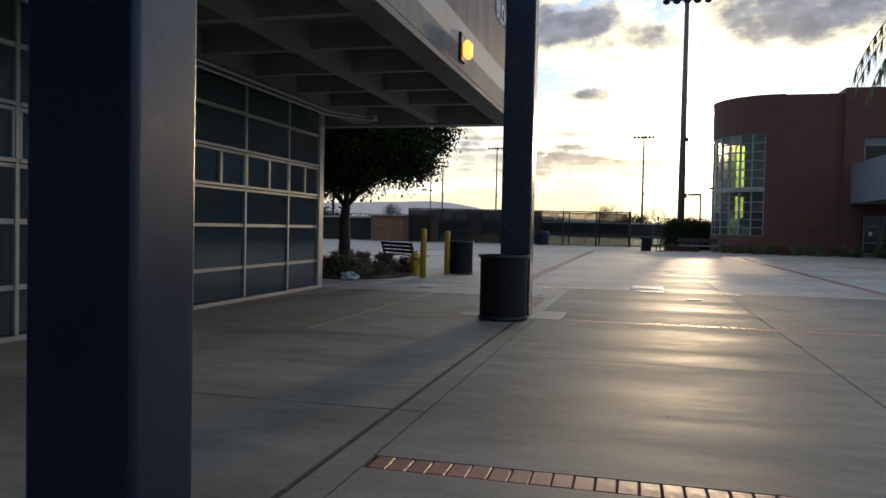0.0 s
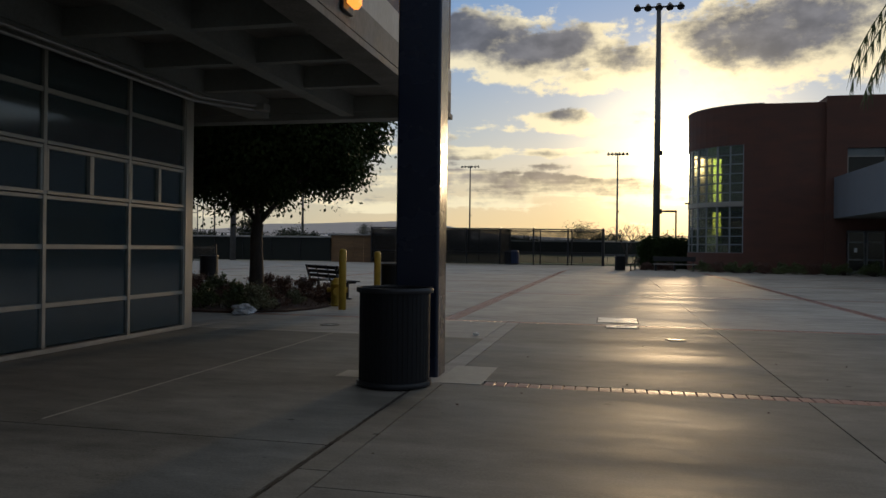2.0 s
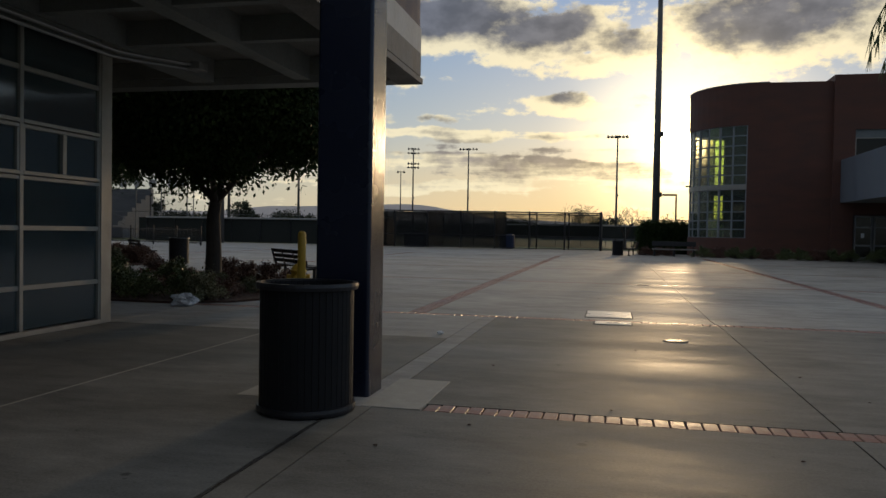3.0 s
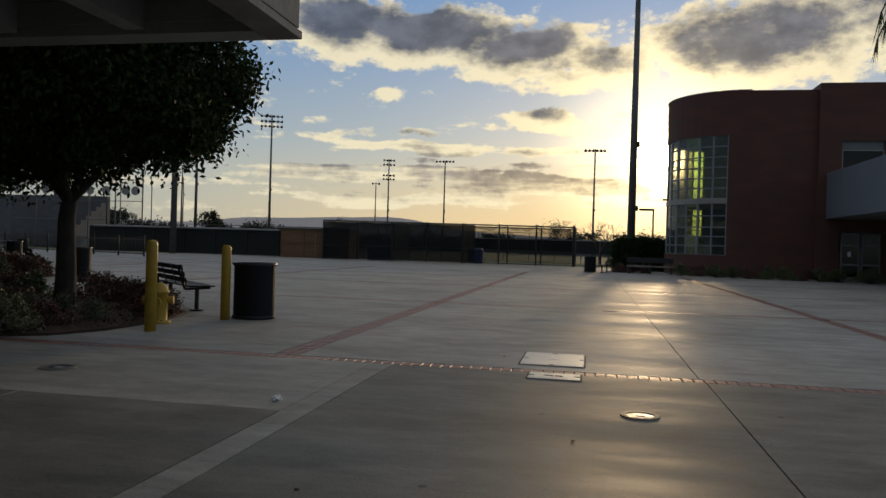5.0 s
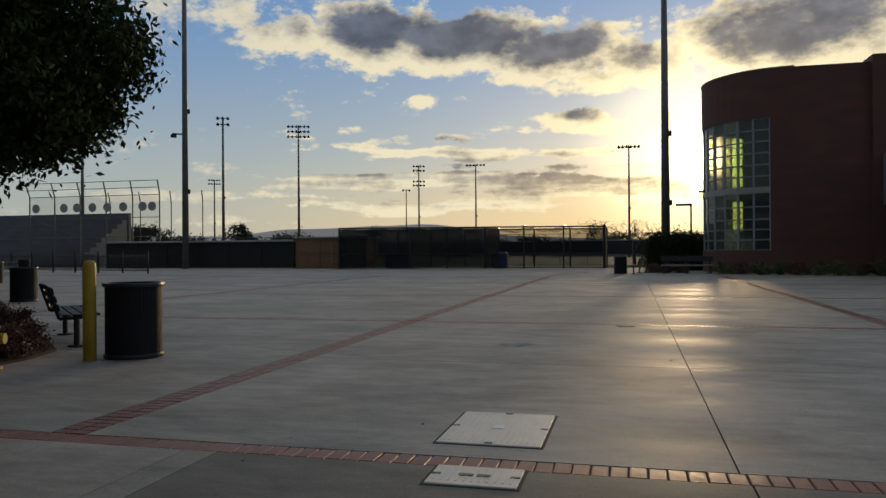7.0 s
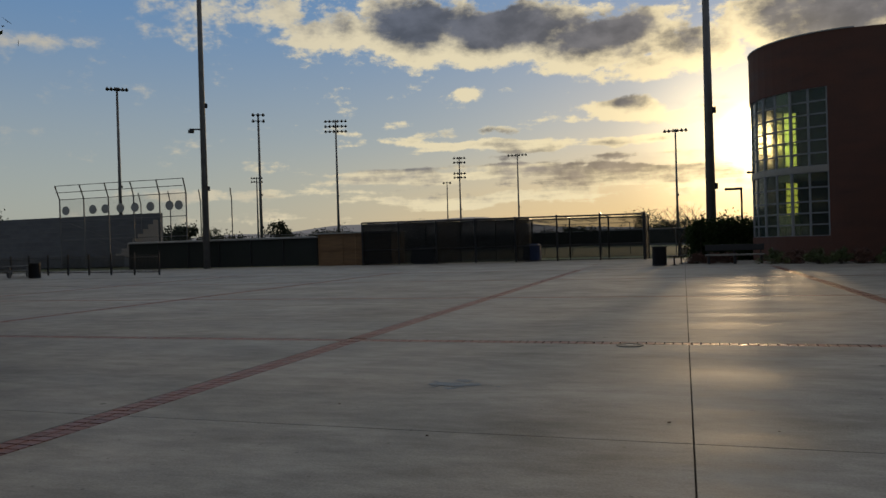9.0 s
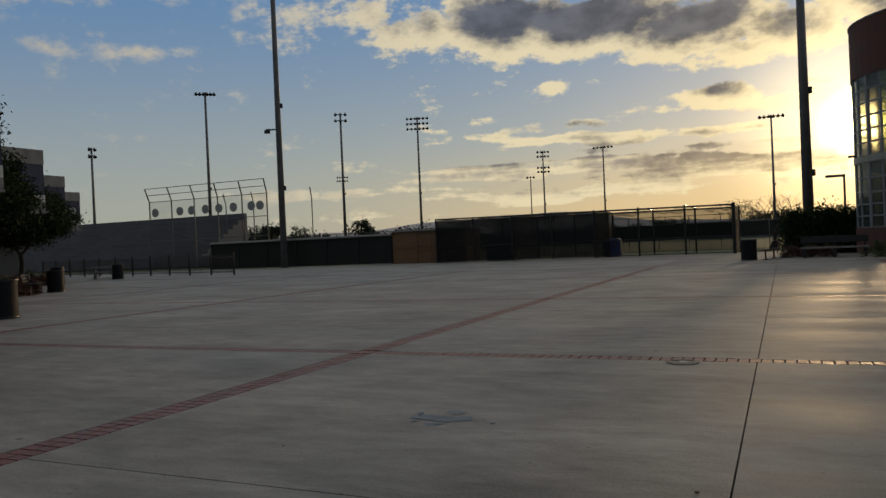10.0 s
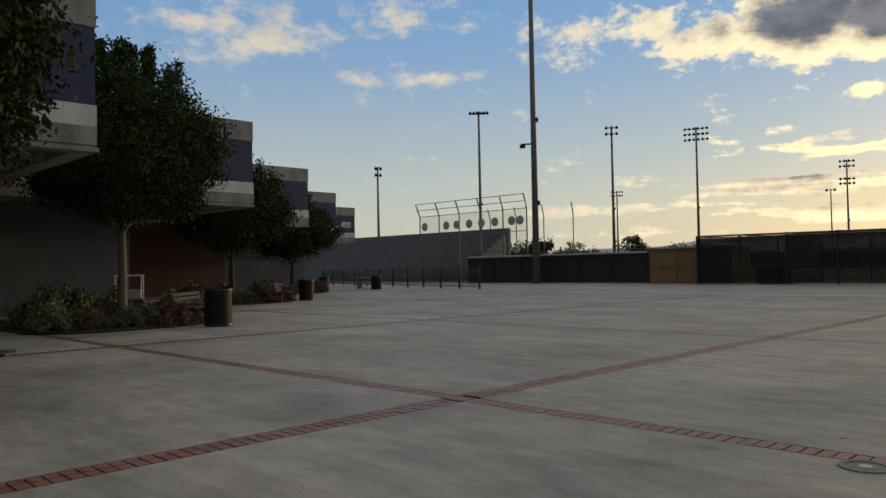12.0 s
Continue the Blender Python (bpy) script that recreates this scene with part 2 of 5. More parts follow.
    bp = n.new("ShaderNodeBump")
    bp.inputs["Strength"].default_value, bp.inputs["Distance"].default_value = 0.22, 0.006
    l.new(calc("ADD", calc("ADD", grain, mid), calc("MULTIPLY", noise_at(9.0, 4, (0.15, 9.0, 1), 0.6), 0.8)), bp.inputs["Height"])
    l.new(bp.outputs[0], b.inputs["Normal"])
    return m


M = {}
M["concrete"] = concrete("plaza_concrete", (0.17, 0.167, 0.155), (0.42, 0.41, 0.385), 0.66)
# darker tone for the covered walk and the plaza up to the third band
M["dark_concrete"] = concrete("darker_concrete", (0.082, 0.080, 0.070), (0.24, 0.233, 0.212), 0.66)
M["sealant"] = material("pale_joint_sealant", (0.26, 0.245, 0.21), (0.38, 0.365, 0.32), 0.7, scale=8, fine=60)
M["stain"] = material("blue_grey_paint_stain", (0.06, 0.085, 0.115), (0.16, 0.195, 0.235), 0.5, scale=7, fine=50)
M["plastic"] = material("crumpled_clear_plastic", (0.35, 0.37, 0.40), (0.60, 0.62, 0.65), 0.25, scale=8, fine=40, bump=0.4)
M["strip"] = concrete("edge_strip_concrete", (0.085, 0.082, 0.070), (0.24, 0.23, 0.205), 0.62)
M["joint"] = material("joint_dirt", (0.012, 0.010, 0.009), (0.045, 0.038, 0.032), 0.9, scale=5, fine=60)
M["brick"] = material("paver_brick", (0.105, 0.04, 0.032), (0.225, 0.096, 0.072), 0.5, scale=9, fine=90, bump=0.25, per_piece=0.28)
M["grass"] = material("field_grass", (0.045, 0.06, 0.02), (0.11, 0.12, 0.045), 0.9, scale=0.15, fine=4, bump=0.5)
M["mulch"] = material("bark_mulch", (0.018, 0.009, 0.006), (0.085, 0.042, 0.028), 0.95, scale=20, fine=55, bump=1.0)
M["fascia"] = material("weathered_board_concrete", (0.12, 0.113, 0.105), (0.30, 0.285, 0.26), 0.8, scale=2.2, fine=30, bump=0.3, stretch=(1, 1, 0.35))
M["soffit"] = material("soffit_concrete", (0.19, 0.20, 0.185), (0.32, 0.33, 0.31), 0.75, scale=1.2, fine=25, bump=0.2)
M["white_band"] = material("white_band_paint", (0.38, 0.37, 0.34), (0.62, 0.61, 0.58), 0.7, scale=1.5, fine=30, bump=0.2, stretch=(1, 1, 0.4))
M["navy_band"] = material("navy_band_paint", (0.008, 0.013, 0.046), (0.019, 0.028, 0.082), 0.65, scale=1.5, fine=30, bump=0.25, stretch=(3, 3, 0.3))
M["navy_steel"] = material("navy_gloss_paint", (0.0075, 0.0115, 0.028), (0.0098, 0.015, 0.036), 0.26, scale=1.5, fine=130, bump=0.16, spread=0.05, spec=0.5)
M["alu"] = material("weathered_aluminium", (0.27, 0.255, 0.225), (0.38, 0.36, 0.32), 0.45, metal=0.35, scale=4, fine=60, bump=0.08)
M["frame"] = material("grey_glazing_frame", (0.20, 0.21, 0.22), (0.28, 0.29, 0.30), 0.5, scale=4, fine=60, bump=0.08)
M["pipe"] = material("galvanised_conduit", (0.30, 0.30, 0.30), (0.45, 0.45, 0.44), 0.45, metal=0.6, scale=5, fine=60, bump=0.1)
M["black"] = material("black_coated_steel", (0.008, 0.008, 0.010), (0.02, 0.02, 0.024), 0.42, scale=8, fine=90, bump=0.15)
M["black_slat"] = material("black_plastisol", (0.005, 0.005, 0.006), (0.012, 0.012, 0.014), 0.6, scale=10, fine=110, bump=0.2, spec=0.25)
M["yellow"] = material("yellow_safety_paint", (0.34, 0.215, 0.02), (0.50, 0.33, 0.035), 0.5, scale=6, fine=80, bump=0.2)
M["grey_wall"] = material("grey_stucco", (0.075, 0.08, 0.083), (0.125, 0.13, 0.133), 0.85, scale=1.0, fine=60, bump=0.35)
M["red_wall"] = material("red_brown_wall", (0.065, 0.022, 0.016), (0.115, 0.042, 0.03), 0.85, scale=1.2, fine=60, bump=0.35)
M["building_brick"] = material("turret_brick", (0.076, 0.034, 0.024), (0.138, 0.062, 0.045), 0.8, scale=0.6, fine=14, bump=0.4, stretch=(1, 1, 3))
M["canopy"] = material("pale_blue_grey_panel", (0.12, 0.135, 0.16), (0.17, 0.19, 0.22), 0.55, scale=0.7, fine=20, bump=0.05)
M["bark"] = material("tree_bark", (0.022, 0.017, 0.013), (0.075, 0.060, 0.048), 0.9, scale=6, fine=40, bump=0.8, stretch=(3, 3, 0.5))
M["pale_bark"] = material("pale_tree_bark", (0.10, 0.085, 0.065), (0.21, 0.185, 0.15), 0.9, scale=6, fine=40, bump=0.6, stretch=(3, 3, 0.5))
M["leaf"] = material("dark_green_leaf", (0.012, 0.025, 0.007), (0.040, 0.062, 0.018), 0.72, scale=0.8, fine=12, bump=0, spec=0.1)
M["shrub"] = material("shrub_leaf", (0.04, 0.06, 0.018), (0.12, 0.15, 0.05), 0.6, scale=1.5, fine=15, bump=0)
M["red_shrub"] = material("russet_shrub_leaf", (0.07, 0.035, 0.025), (0.17, 0.085, 0.06), 0.6, scale=1.5, fine=15, bump=0)
M["pale_shrub"] = material("pale_flower_shrub_leaf", (0.07, 0.085, 0.035), (0.20, 0.185, 0.11), 0.7, scale=2.0, fine=15, bump=0)
M["steel"] = material("galvanised_pole", (0.09, 0.09, 0.09), (0.17, 0.17, 0.17), 0.6, metal=0.2, scale=2, fine=30, bump=0.1)
M["screen"] = material("green_black_windscreen", (0.008, 0.012, 0.010), (0.02, 0.026, 0.022), 0.8, scale=0.8, fine=20, bump=0.3)
M["wood"] = material("tan_plywood", (0.15, 0.085, 0.04), (0.26, 0.155, 0.075), 0.7, scale=1.5, fine=20, bump=0.2, stretch=(0.5, 1, 4))
M["cap"] = material("grey_metal_cap", (0.30, 0.30, 0.29), (0.42, 0.42, 0.40), 0.5, metal=0.3, scale=2, fine=30, bump=0.1)
M["lid"] = material("composite_cover", (0.58, 0.56, 0.50), (0.74, 0.72, 0.66), 0.42, scale=6, fine=120, bump=0.5)
M["iron"] = material("cast_iron", (0.05, 0.048, 0.045), (0.12, 0.115, 0.11), 0.45, metal=0.5, scale=8, fine=70, bump=0.4)
M["white"] = material("white_letter_paint", (0.70, 0.70, 0.70), (0.82, 0.82, 0.82), 0.6, scale=5, fine=40, bump=0.05)
M["stand"] = material("grandstand_grey", (0.09, 0.095, 0.105), (0.17, 0.175, 0.185), 0.7, scale=0.5, fine=8, bump=0.2)
M["blue_tarp"] = material("blue_tarp", (0.01, 0.02, 0.06), (0.03, 0.05, 0.12), 0.6, scale=2, fine=20, bump=0.4)
# distance haze is put into the pale base colour of the hills
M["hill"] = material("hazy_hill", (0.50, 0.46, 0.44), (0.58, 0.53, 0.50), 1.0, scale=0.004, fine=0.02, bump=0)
M["far_tree"] = material("distant_foliage", (0.02, 0.028, 0.014), (0.05, 0.06, 0.03), 0.9, scale=0.3, fine=2, bump=0)
M["dark_room"] = material("interior_dark", (0.13, 0.15, 0.155), (0.22, 0.24, 0.245), 0.8, scale=1, fine=10, bump=0)


def glass_material(name, tint, rough=0.03, ior=1.5, sheen=0.02):
    """Thin window glass: mostly clear, with a mirror's gloss on top."""
    m = bpy.data.materials.new(name)
    m.use_nodes = True
    n, l = m.node_tree.nodes, m.node_tree.links
    n.remove(n["Principled BSDF"])
    tr, gl, mx, fr = n.new("ShaderNodeBsdfTransparent"), n.new("ShaderNodeBsdfGlossy"), n.new("ShaderNodeMixShader"), n.new("ShaderNodeFresnel")
    tr.inputs[0].default_value = (*tint, 1)
    gl.inputs["Roughness"].default_value = rough
    fr.inputs[0].default_value = ior
    l.new(fr.outputs[0], mx.inputs[0])
    l.new(tr.outputs[0], mx.inputs[1])
    l.new(gl.outputs[0], mx.inputs[2])
    df, dm = n.new("ShaderNodeBsdfDiffuse"), n.new("ShaderNodeMixShader")     # pale diffuse film: reflections and room glow put into the colour
    df.inputs[0].default_value = (0.20, 0.26, 0.28, 1)
    dm.inputs[0].default_value = sheen
    l.new(mx.outputs[0], dm.inputs[1])
    l.new(df.outputs[0], dm.inputs[2])
    l.new(dm.outputs[0], n["Material Output"].inputs[0])
    return m


M["glass_green"] = glass_material("green_tinted_glass", (0.72, 0.80, 0.55), sheen=0.10)
M["glass_black"] = glass_material("dark_door_glass", (0.10, 0.11, 0.11), 0.08, 1.5, 0.03)
M["glass_dark"] = glass_material("smoked_glass", (0.45, 0.53, 0.54), 0.07, 2.0, 0.19)


def lamp_material(name, colour, power):
    m = bpy.data.materials.new(name)
    m.use_nodes = True
    b = m.node_tree.nodes["Principled BSDF"]
    b.inputs["Base Color"].default_value = (*colour, 1)
    b.inputs["Emission Color"].default_value = (*colour, 1)
    b.inputs["Emission Strength"].default_value = power
    return m


M["lamp_glow"] = lamp_material("amber_lamp_lens", (1.0, 0.33, 0.05), 1.5)


# ---- mesh helpers ----
def finish(name, bm, mat, smooth=False):
    me = bpy.data.meshes.new(name)
    bm.normal_update()
    bm.to_mesh(me)
    bm.free()
    if mat is not None:
        me.materials.append(M[mat])
    if smooth:
        for p in me.polygons:
            p.use_smooth = True
    return me


def part(name, bm, mat, parent=None, label="", smooth=False):
    ob = new(name, finish(name, bm, mat, smooth))
    if parent is not None:
        ob.parent = parent
    if label:
        ob["label"] = label
    return ob


def thing(name, label, category, group="", m=None, kind=""):
    ob = new(name)
    ob.empty_display_size = 0.2
    tagged(ob, label, category, group, kind)
    if m is not None:
        ob.matrix_world = m
    return ob


def structure(name, bm, mat, label="", category="", smooth=False):
    return tagged(part(name, bm, mat, None, "", smooth), label, category, "", "structure")


def box(bm, x0, x1, y0, y1, z0, z1, bevel=0.0, m=None):
    r = bmesh.ops.create_cube(bm, size=1.0, matrix=Matrix.LocRotScale(((x0 + x1) / 2, (y0 + y1) / 2, (z0 + z1) / 2), None, (abs(x1 - x0), abs(y1 - y0), abs(z1 - z0))))
    if bevel:
        edges = list({e for v in r["verts"] for e in v.link_edges})
        r2 = bmesh.ops.bevel(bm, geom=edges, offset=bevel, segments=1, affect="EDGES")
        verts = list({v for f in r2["faces"] for v in f.verts})
    else:
        verts = r["verts"]
    if m is not None:
        bmesh.ops.transform(bm, matrix=m, verts=verts)
    return bm


def boxes(*args, bevel=0.0):
    bm = bmesh.new()
    for a in args:
        box(bm, *a, bevel=bevel)
    return bm


def tube(bm, p, q, r0, r1=None, seg=10, caps=True):
    """A round bar from p to q."""
    p, q = Vector(p), Vector(q)
    r1 = r0 if r1 is None else r1
    turn = (q - p).to_track_quat("Z", "Y").to_matrix()
    rings = []
    for c, r in ((p, r0), (q, r1)):
        rings.append([bm.verts.new(c + turn @ Vector((r * math.cos(k * 2 * math.pi / seg), r * math.sin(k * 2 * math.pi / seg), 0))) for k in range(seg)])
    for k in range(seg):
        bm.faces.new((rings[0][k], rings[0][(k + 1) % seg], rings[1][(k + 1) % seg], rings[1][k]))
    if caps:
        bm.faces.new(rings[0][::-1])
        bm.faces.new(rings[1])
    return bm


def tubes(*runs, seg=8):
    bm = bmesh.new()
    for p, q, r in runs:
        tube(bm, p, q, r, seg=seg)
    return bm


def lathe(profile, seg=24, bm=None):
    """A turned solid from (radius, height) rows."""
    bm = bm or bmesh.new()
    rings = []
    for r, z in profile:
        if r < 1e-5:
            rings.append([bm.verts.new((0, 0, z))])
        else:
            rings.append([bm.verts.new((r * math.cos(2 * math.pi * k / seg), r * math.sin(2 * math.pi * k / seg), z)) for k in range(seg)])
    for a, b in zip(rings, rings[1:]):
        for k in range(seg):
            j = (k + 1) % seg
            if len(a) == 1 and len(b) > 1:
                bm.faces.new((a[0], b[j], b[k]))
            elif len(b) == 1 and len(a) > 1:
                bm.faces.new((a[k], a[j], b[0]))
            elif len(a) > 1:
                bm.faces.new((a[k], a[j], b[j], b[k]))
    return bm


def prism(pts, z0, z1, bm=None):
    bm = bm or bmesh.new()
    lo, hi = [bm.verts.new((x, y, z0)) for x, y in pts], [bm.verts.new((x, y, z1)) for x, y in pts]
    bm.faces.new(hi)
    bm.faces.new(lo[::-1])
    for k in range(len(pts)):
        j = (k + 1) % len(pts)
        bm.faces.new((lo[k], lo[j], hi[j], hi[k]))
    return bm


def letters(text, size, m, parent, mat="white"):
    """Raised lettering in the built-in font, turned into a mesh."""
    cu = bpy.data.curves.new("lettering", "FONT")
    cu.body, cu.size, cu.extrude = text, size, 0.015
    tmp = bpy.data.objects.new("lettering", cu)
    me = bpy.data.meshes.new_from_object(tmp)
    bpy.data.objects.remove(tmp)
    me.materials.clear()
    me.materials.append(M[mat])
    ob = new("lettering", me)
    ob.parent = parent
    ob.matrix_world = m
    return ob

# ---- ground ----
far_ground = bmesh.new()
for k in range(24):
    a0, a1 = 2 * math.pi * k / 24, 2 * math.pi * (k + 1) / 24
    vs = [far_ground.verts.new((r * math.cos(a), 30 + r * math.sin(a), -0.12)) for r, a in ((3000, a0), (3000, a1))]
    far_ground.faces.new((far_ground.verts.new((0, 30, -0.12)), vs[0], vs[1]))
bmesh.ops.remove_doubles(far_ground, verts=far_ground.verts, dist=0.01)
structure("ground", far_ground, "grass", "wide flat sports field of short dull grass", "ground")
pavement = structure("pavement", boxes((-75, 45, -18, 66.6, -0.115, -0.022)), "joint", "broad pale concrete school plaza crossed by red brick bands", "pavement")

BAND_Y, BAND_X = (1.50, 8.74, 15.07, 24.1, 32.2, 40.6, 49.0), (-22.4, -13.35, -4.3, 4.0)
slab_cells = []


def cells(xs, ys, mat, gap=0.006):
    for x0, x1 in zip(xs, xs[1:]):
        for y0, y1 in zip(ys, ys[1:]):
            slab_cells.append((x0 + gap, x1 - gap, y0 + gap, y1 - gap, mat))


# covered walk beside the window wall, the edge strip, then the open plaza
cells((-7.97, -3.18), (-18, -12, -7.4, -3.9, -0.6, 2.68, 6.15), "dark_concrete", 0.009)
cells((-7.97, -5.52, -3.18), (6.15, 12.42), "dark_concrete")
cells((-7.97, -4.2, -3.18), (12.42, 14.96), "concrete", 0.003)
cells((-14.5, -7.97), (12.42, 14.96), "concrete", 0.003)
cells((-3.154, -2.94), (-18, -10, -6.4, -3.1, -0.1, 2.68, 5.6, 8.63), "strip", 0.006)
cells((-3.177, -2.943), (8.63, 12.0, 14.96), "concrete", 0.002)
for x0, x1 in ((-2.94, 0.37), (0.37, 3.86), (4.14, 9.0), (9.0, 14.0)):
    cells((x0, x1), (-18, -10, -4.2, 1.39), "dark_concrete")
    cells((x0, x1), (1.61, 5.3, 8.63), "dark_concrete")
    cells((x0, x1), (8.85, 14.96), "dark_concrete")
for x0, x1 in ((-40, -31.6), (-31.6, -22.55), (-22.25, -13.5), (-13.2, -8.9), (-8.9, -4.45), (-4.15, 0.33), (0.33, 3.86), (4.14, 9.0), (9.0, 14.0)):
    for y0, y1 in zip(BAND_Y[2:], BAND_Y[3:]):
        cells((x0, x1), (y0 + 0.11, y0 + 4.15, y1 - 0.11), "concrete")
cells((-75, -40), (15, 30, 45, 66.6), "concrete")
cells((-40, -31.6, -22.4, -13.35, -4.3, 0.37, 4.0, 14.0), (49.11, 57.2, 66.6), "concrete")
cells((14.0, 30, 45), (-18, 0, 20, 40, 52), "concrete")
cells((-75, -40, -14.5), (-18, 0, 15), "concrete")
for x0, x1, y0, y1, mat in slab_cells:
    part("concrete_slab", boxes((x0, x1, y0, y1, -0.09, 0.0)), mat, pavement)

part("patch_plate", boxes((-3.03, -2.57, 8.64, 9.74, -0.02, 0.004), bevel=0.002), "sealant", pavement)
crack = bmesh.new()
prev = None
y = -18.0
rng_j = random.Random(12)
while y < 8.6:
    w, o = rng_j.uniform(0.003, 0.018), rng_j.uniform(-0.008, 0.008)
    pair_ = (crack.verts.new((-3.165 + o - w, y, 0.0015)), crack.verts.new((-3.165 + o + w, y, 0.0015)))
    if prev:
        crack.faces.new((prev[0], prev[1], pair_[1], pair_[0]))
    prev = pair_
    y += rng_j.uniform(0.03, 0.09)
part("ragged_joint", crack, "joint", pavement, "dirt filled crack beside the edge strip")
part("patch_plate", boxes((-4.1, -3.78, 8.72, 9.12, -0.02, 0.003), bevel=0.001), "sealant", pavement)
part("joint_sealant", boxes((-5.532, -5.508, 6.3, 12.45, -0.03, 0.002)), "sealant", pavement)

# bricks: courses laid across each band
one = boxes((-0.052, 0.052, -0.105, 0.105, -0.06, 0.0), bevel=0.006)
brick_mesh = finish("brick", one, "brick")
loose_bricks, rest = [], []
for y in BAND_Y:
    x = -2.86 if y < 10 else -24.0
    if 8 < y < 10:
        x = -2.50
    while x < 13.9:
        near = (y < 10 and x < 4.0) or (14 < y < 16 and -5.4 < x < 3.0)
        (loose_bricks if near else rest).append((x, y, 0.0))
        x += 0.111
for x in BAND_X:
    y = 15.07 + 0.17 if x < 4 else -17.9
    while y < 57:
        if not any(abs(y - b) < 0.16 for b in BAND_Y[2:]):
            for dx in (-0.073, 0.073):
                rest.append((x + dx * 1.0, y, 90.0))
        y += 0.111
for x, y, a in loose_bricks:
    ob = new("brick", brick_mesh)
    ob.parent = pavement
    ob.location = (x, y, random.uniform(-0.003, 0.002))
    ob.rotation_euler = (0, 0, radians(random.uniform(-0.8, 0.8)))
verts, faces = [], []
for x, y, a in rest:
    hx, hy = (0.052, 0.105) if a == 0 else (0.070, 0.052)
    z, b = random.uniform(-0.003, 0.001), len(verts)
    verts += [(x - hx, y - hy, -0.05), (x + hx, y - hy, -0.05), (x + hx, y + hy, -0.05), (x - hx, y + hy, -0.05)]
    i = 0.005
    verts += [(x - hx + i, y - hy + i, z), (x + hx - i, y - hy + i, z), (x + hx - i, y + hy - i, z), (x - hx + i, y + hy - i, z)]
    faces += [(b + 4, b + 5, b + 6, b + 7)] + [(b + k, b + (k + 1) % 4, b + 4 + (k + 1) % 4, b + 4 + k) for k in range(4)]
me = bpy.data.meshes.new("brick_band")
me.from_pydata(verts, [], faces)
me.materials.append(M["brick"])
bands = new("brick_band", me)
bands.parent = pavement
tagged(bands, kind="stuff")

# ---- school building wings, stepping back along the plaza ----
CORNERS = ((-4.38, 15.50), (-14.05, 24.03), (-23.75, 33.3), (-33.5, 42.55), (-43.25, 51.75), (-53.0, 61.15))
WING_LABEL = "concrete school wing with navy, white and grey banded overhang"
for k, (cx, cy) in enumerate(CORNERS):
    y0 = -16.0 if k == 0 else CORNERS[k - 1][1] + 0.01
    xb = cx - 11.5
    wing = thing("building_wing", WING_LABEL, "building", "school building wings", kind="structure")
    part("parapet", boxes((xb, cx, y0, cy, 6.25, 6.98)), "fascia", wing, "weathered grey concrete parapet")
    part("navy_band", boxes((xb, cx - 0.02, y0, cy - 0.02, 4.70, 6.25)), "navy_band", wing, "navy painted ribbed concrete band")
    part("white_band", boxes((xb, cx, y0, cy, 4.28, 4.70)), "white_band", wing, "dull white painted band")
    part("lower_band", boxes((xb, cx, y0, cy, 4.20, 4.28), (cx - 0.45, cx, y0, cy, 3.91, 4.20)), "fascia", wing)
    part("end_beam", boxes((xb, cx - 0.46, cy - 0.42, cy, 3.91, 4.19), (xb, cx - 0.41, cy - 0.37, cy + 0.03, 3.78, 3.905)), "soffit", wing, "dark concrete end beam")
    part("drip_lip", boxes((cx - 0.40, cx + 0.03, y0, cy + 0.03, 3.78, 3.87), (cx - 0.38, cx - 0.03, y0, cy - 0.03, 3.87, 3.91)), "fascia", wing)
    rib_runs = ((cx - 2.06, cx - 1.80, y0, cy - 0.42, 3.82, 4.20), (cx - 3.95, cx - 3.55, y0, cy - 0.42, 3.82, 4.20), (cx - 6.2, cx - 5.9, y0, cy - 0.42, 3.82, 4.20), (cx - 8.6, cx - 8.3, y0, cy - 0.42, 3.82, 4.20))
    for rr in rib_runs:
        part("soffit_rib", boxes(rr), "soffit", wing)
    y = cy - 2.75
    while y > y0 + 0.5:
        part("cross_rib", boxes((cx - 11.4, cx - 0.45, y - 0.07, y + 0.07, 3.86, 4.20)), "soffit", wing)
        y -= 1.65
    wx, wy = cx - 3.52, cy - 3.2
    if k == 0:
        letters("BLDG", 0.56, pose(cx - 0.02, 12.72, 5.64, 90, 0, 90), wing)
        letters("00", 0.56, pose(cx - 0.02, 14.65, 5.64, 90, 0, 90), wing)
    else:
        wall = "red_wall" if k == 3 else "grey_wall"
        part("wall", boxes((xb, wx, y0 + 0.02, wy, -0.05, 4.20)), wall, wing, "plain red-brown wall" if k == 3 else "plain grey stucco wall")
        part("wall_base", boxes((xb + 0.1, wx + 0.03, y0 + 0.02, wy + 0.02, -0.04, 0.14)), "strip", wing)
    if k == 5:
        letters("BLDG 400", 0.76, pose(cx - 0.02, 57.4, 5.15, 90, 0, 90), wing)
    if k == 4:
        part("blue_banner", boxes((wx + 0.01, wx + 0.05, 45.0, 48.0, 2.3, 3.5)), "blue_tarp", wing, "navy banner on the wall")

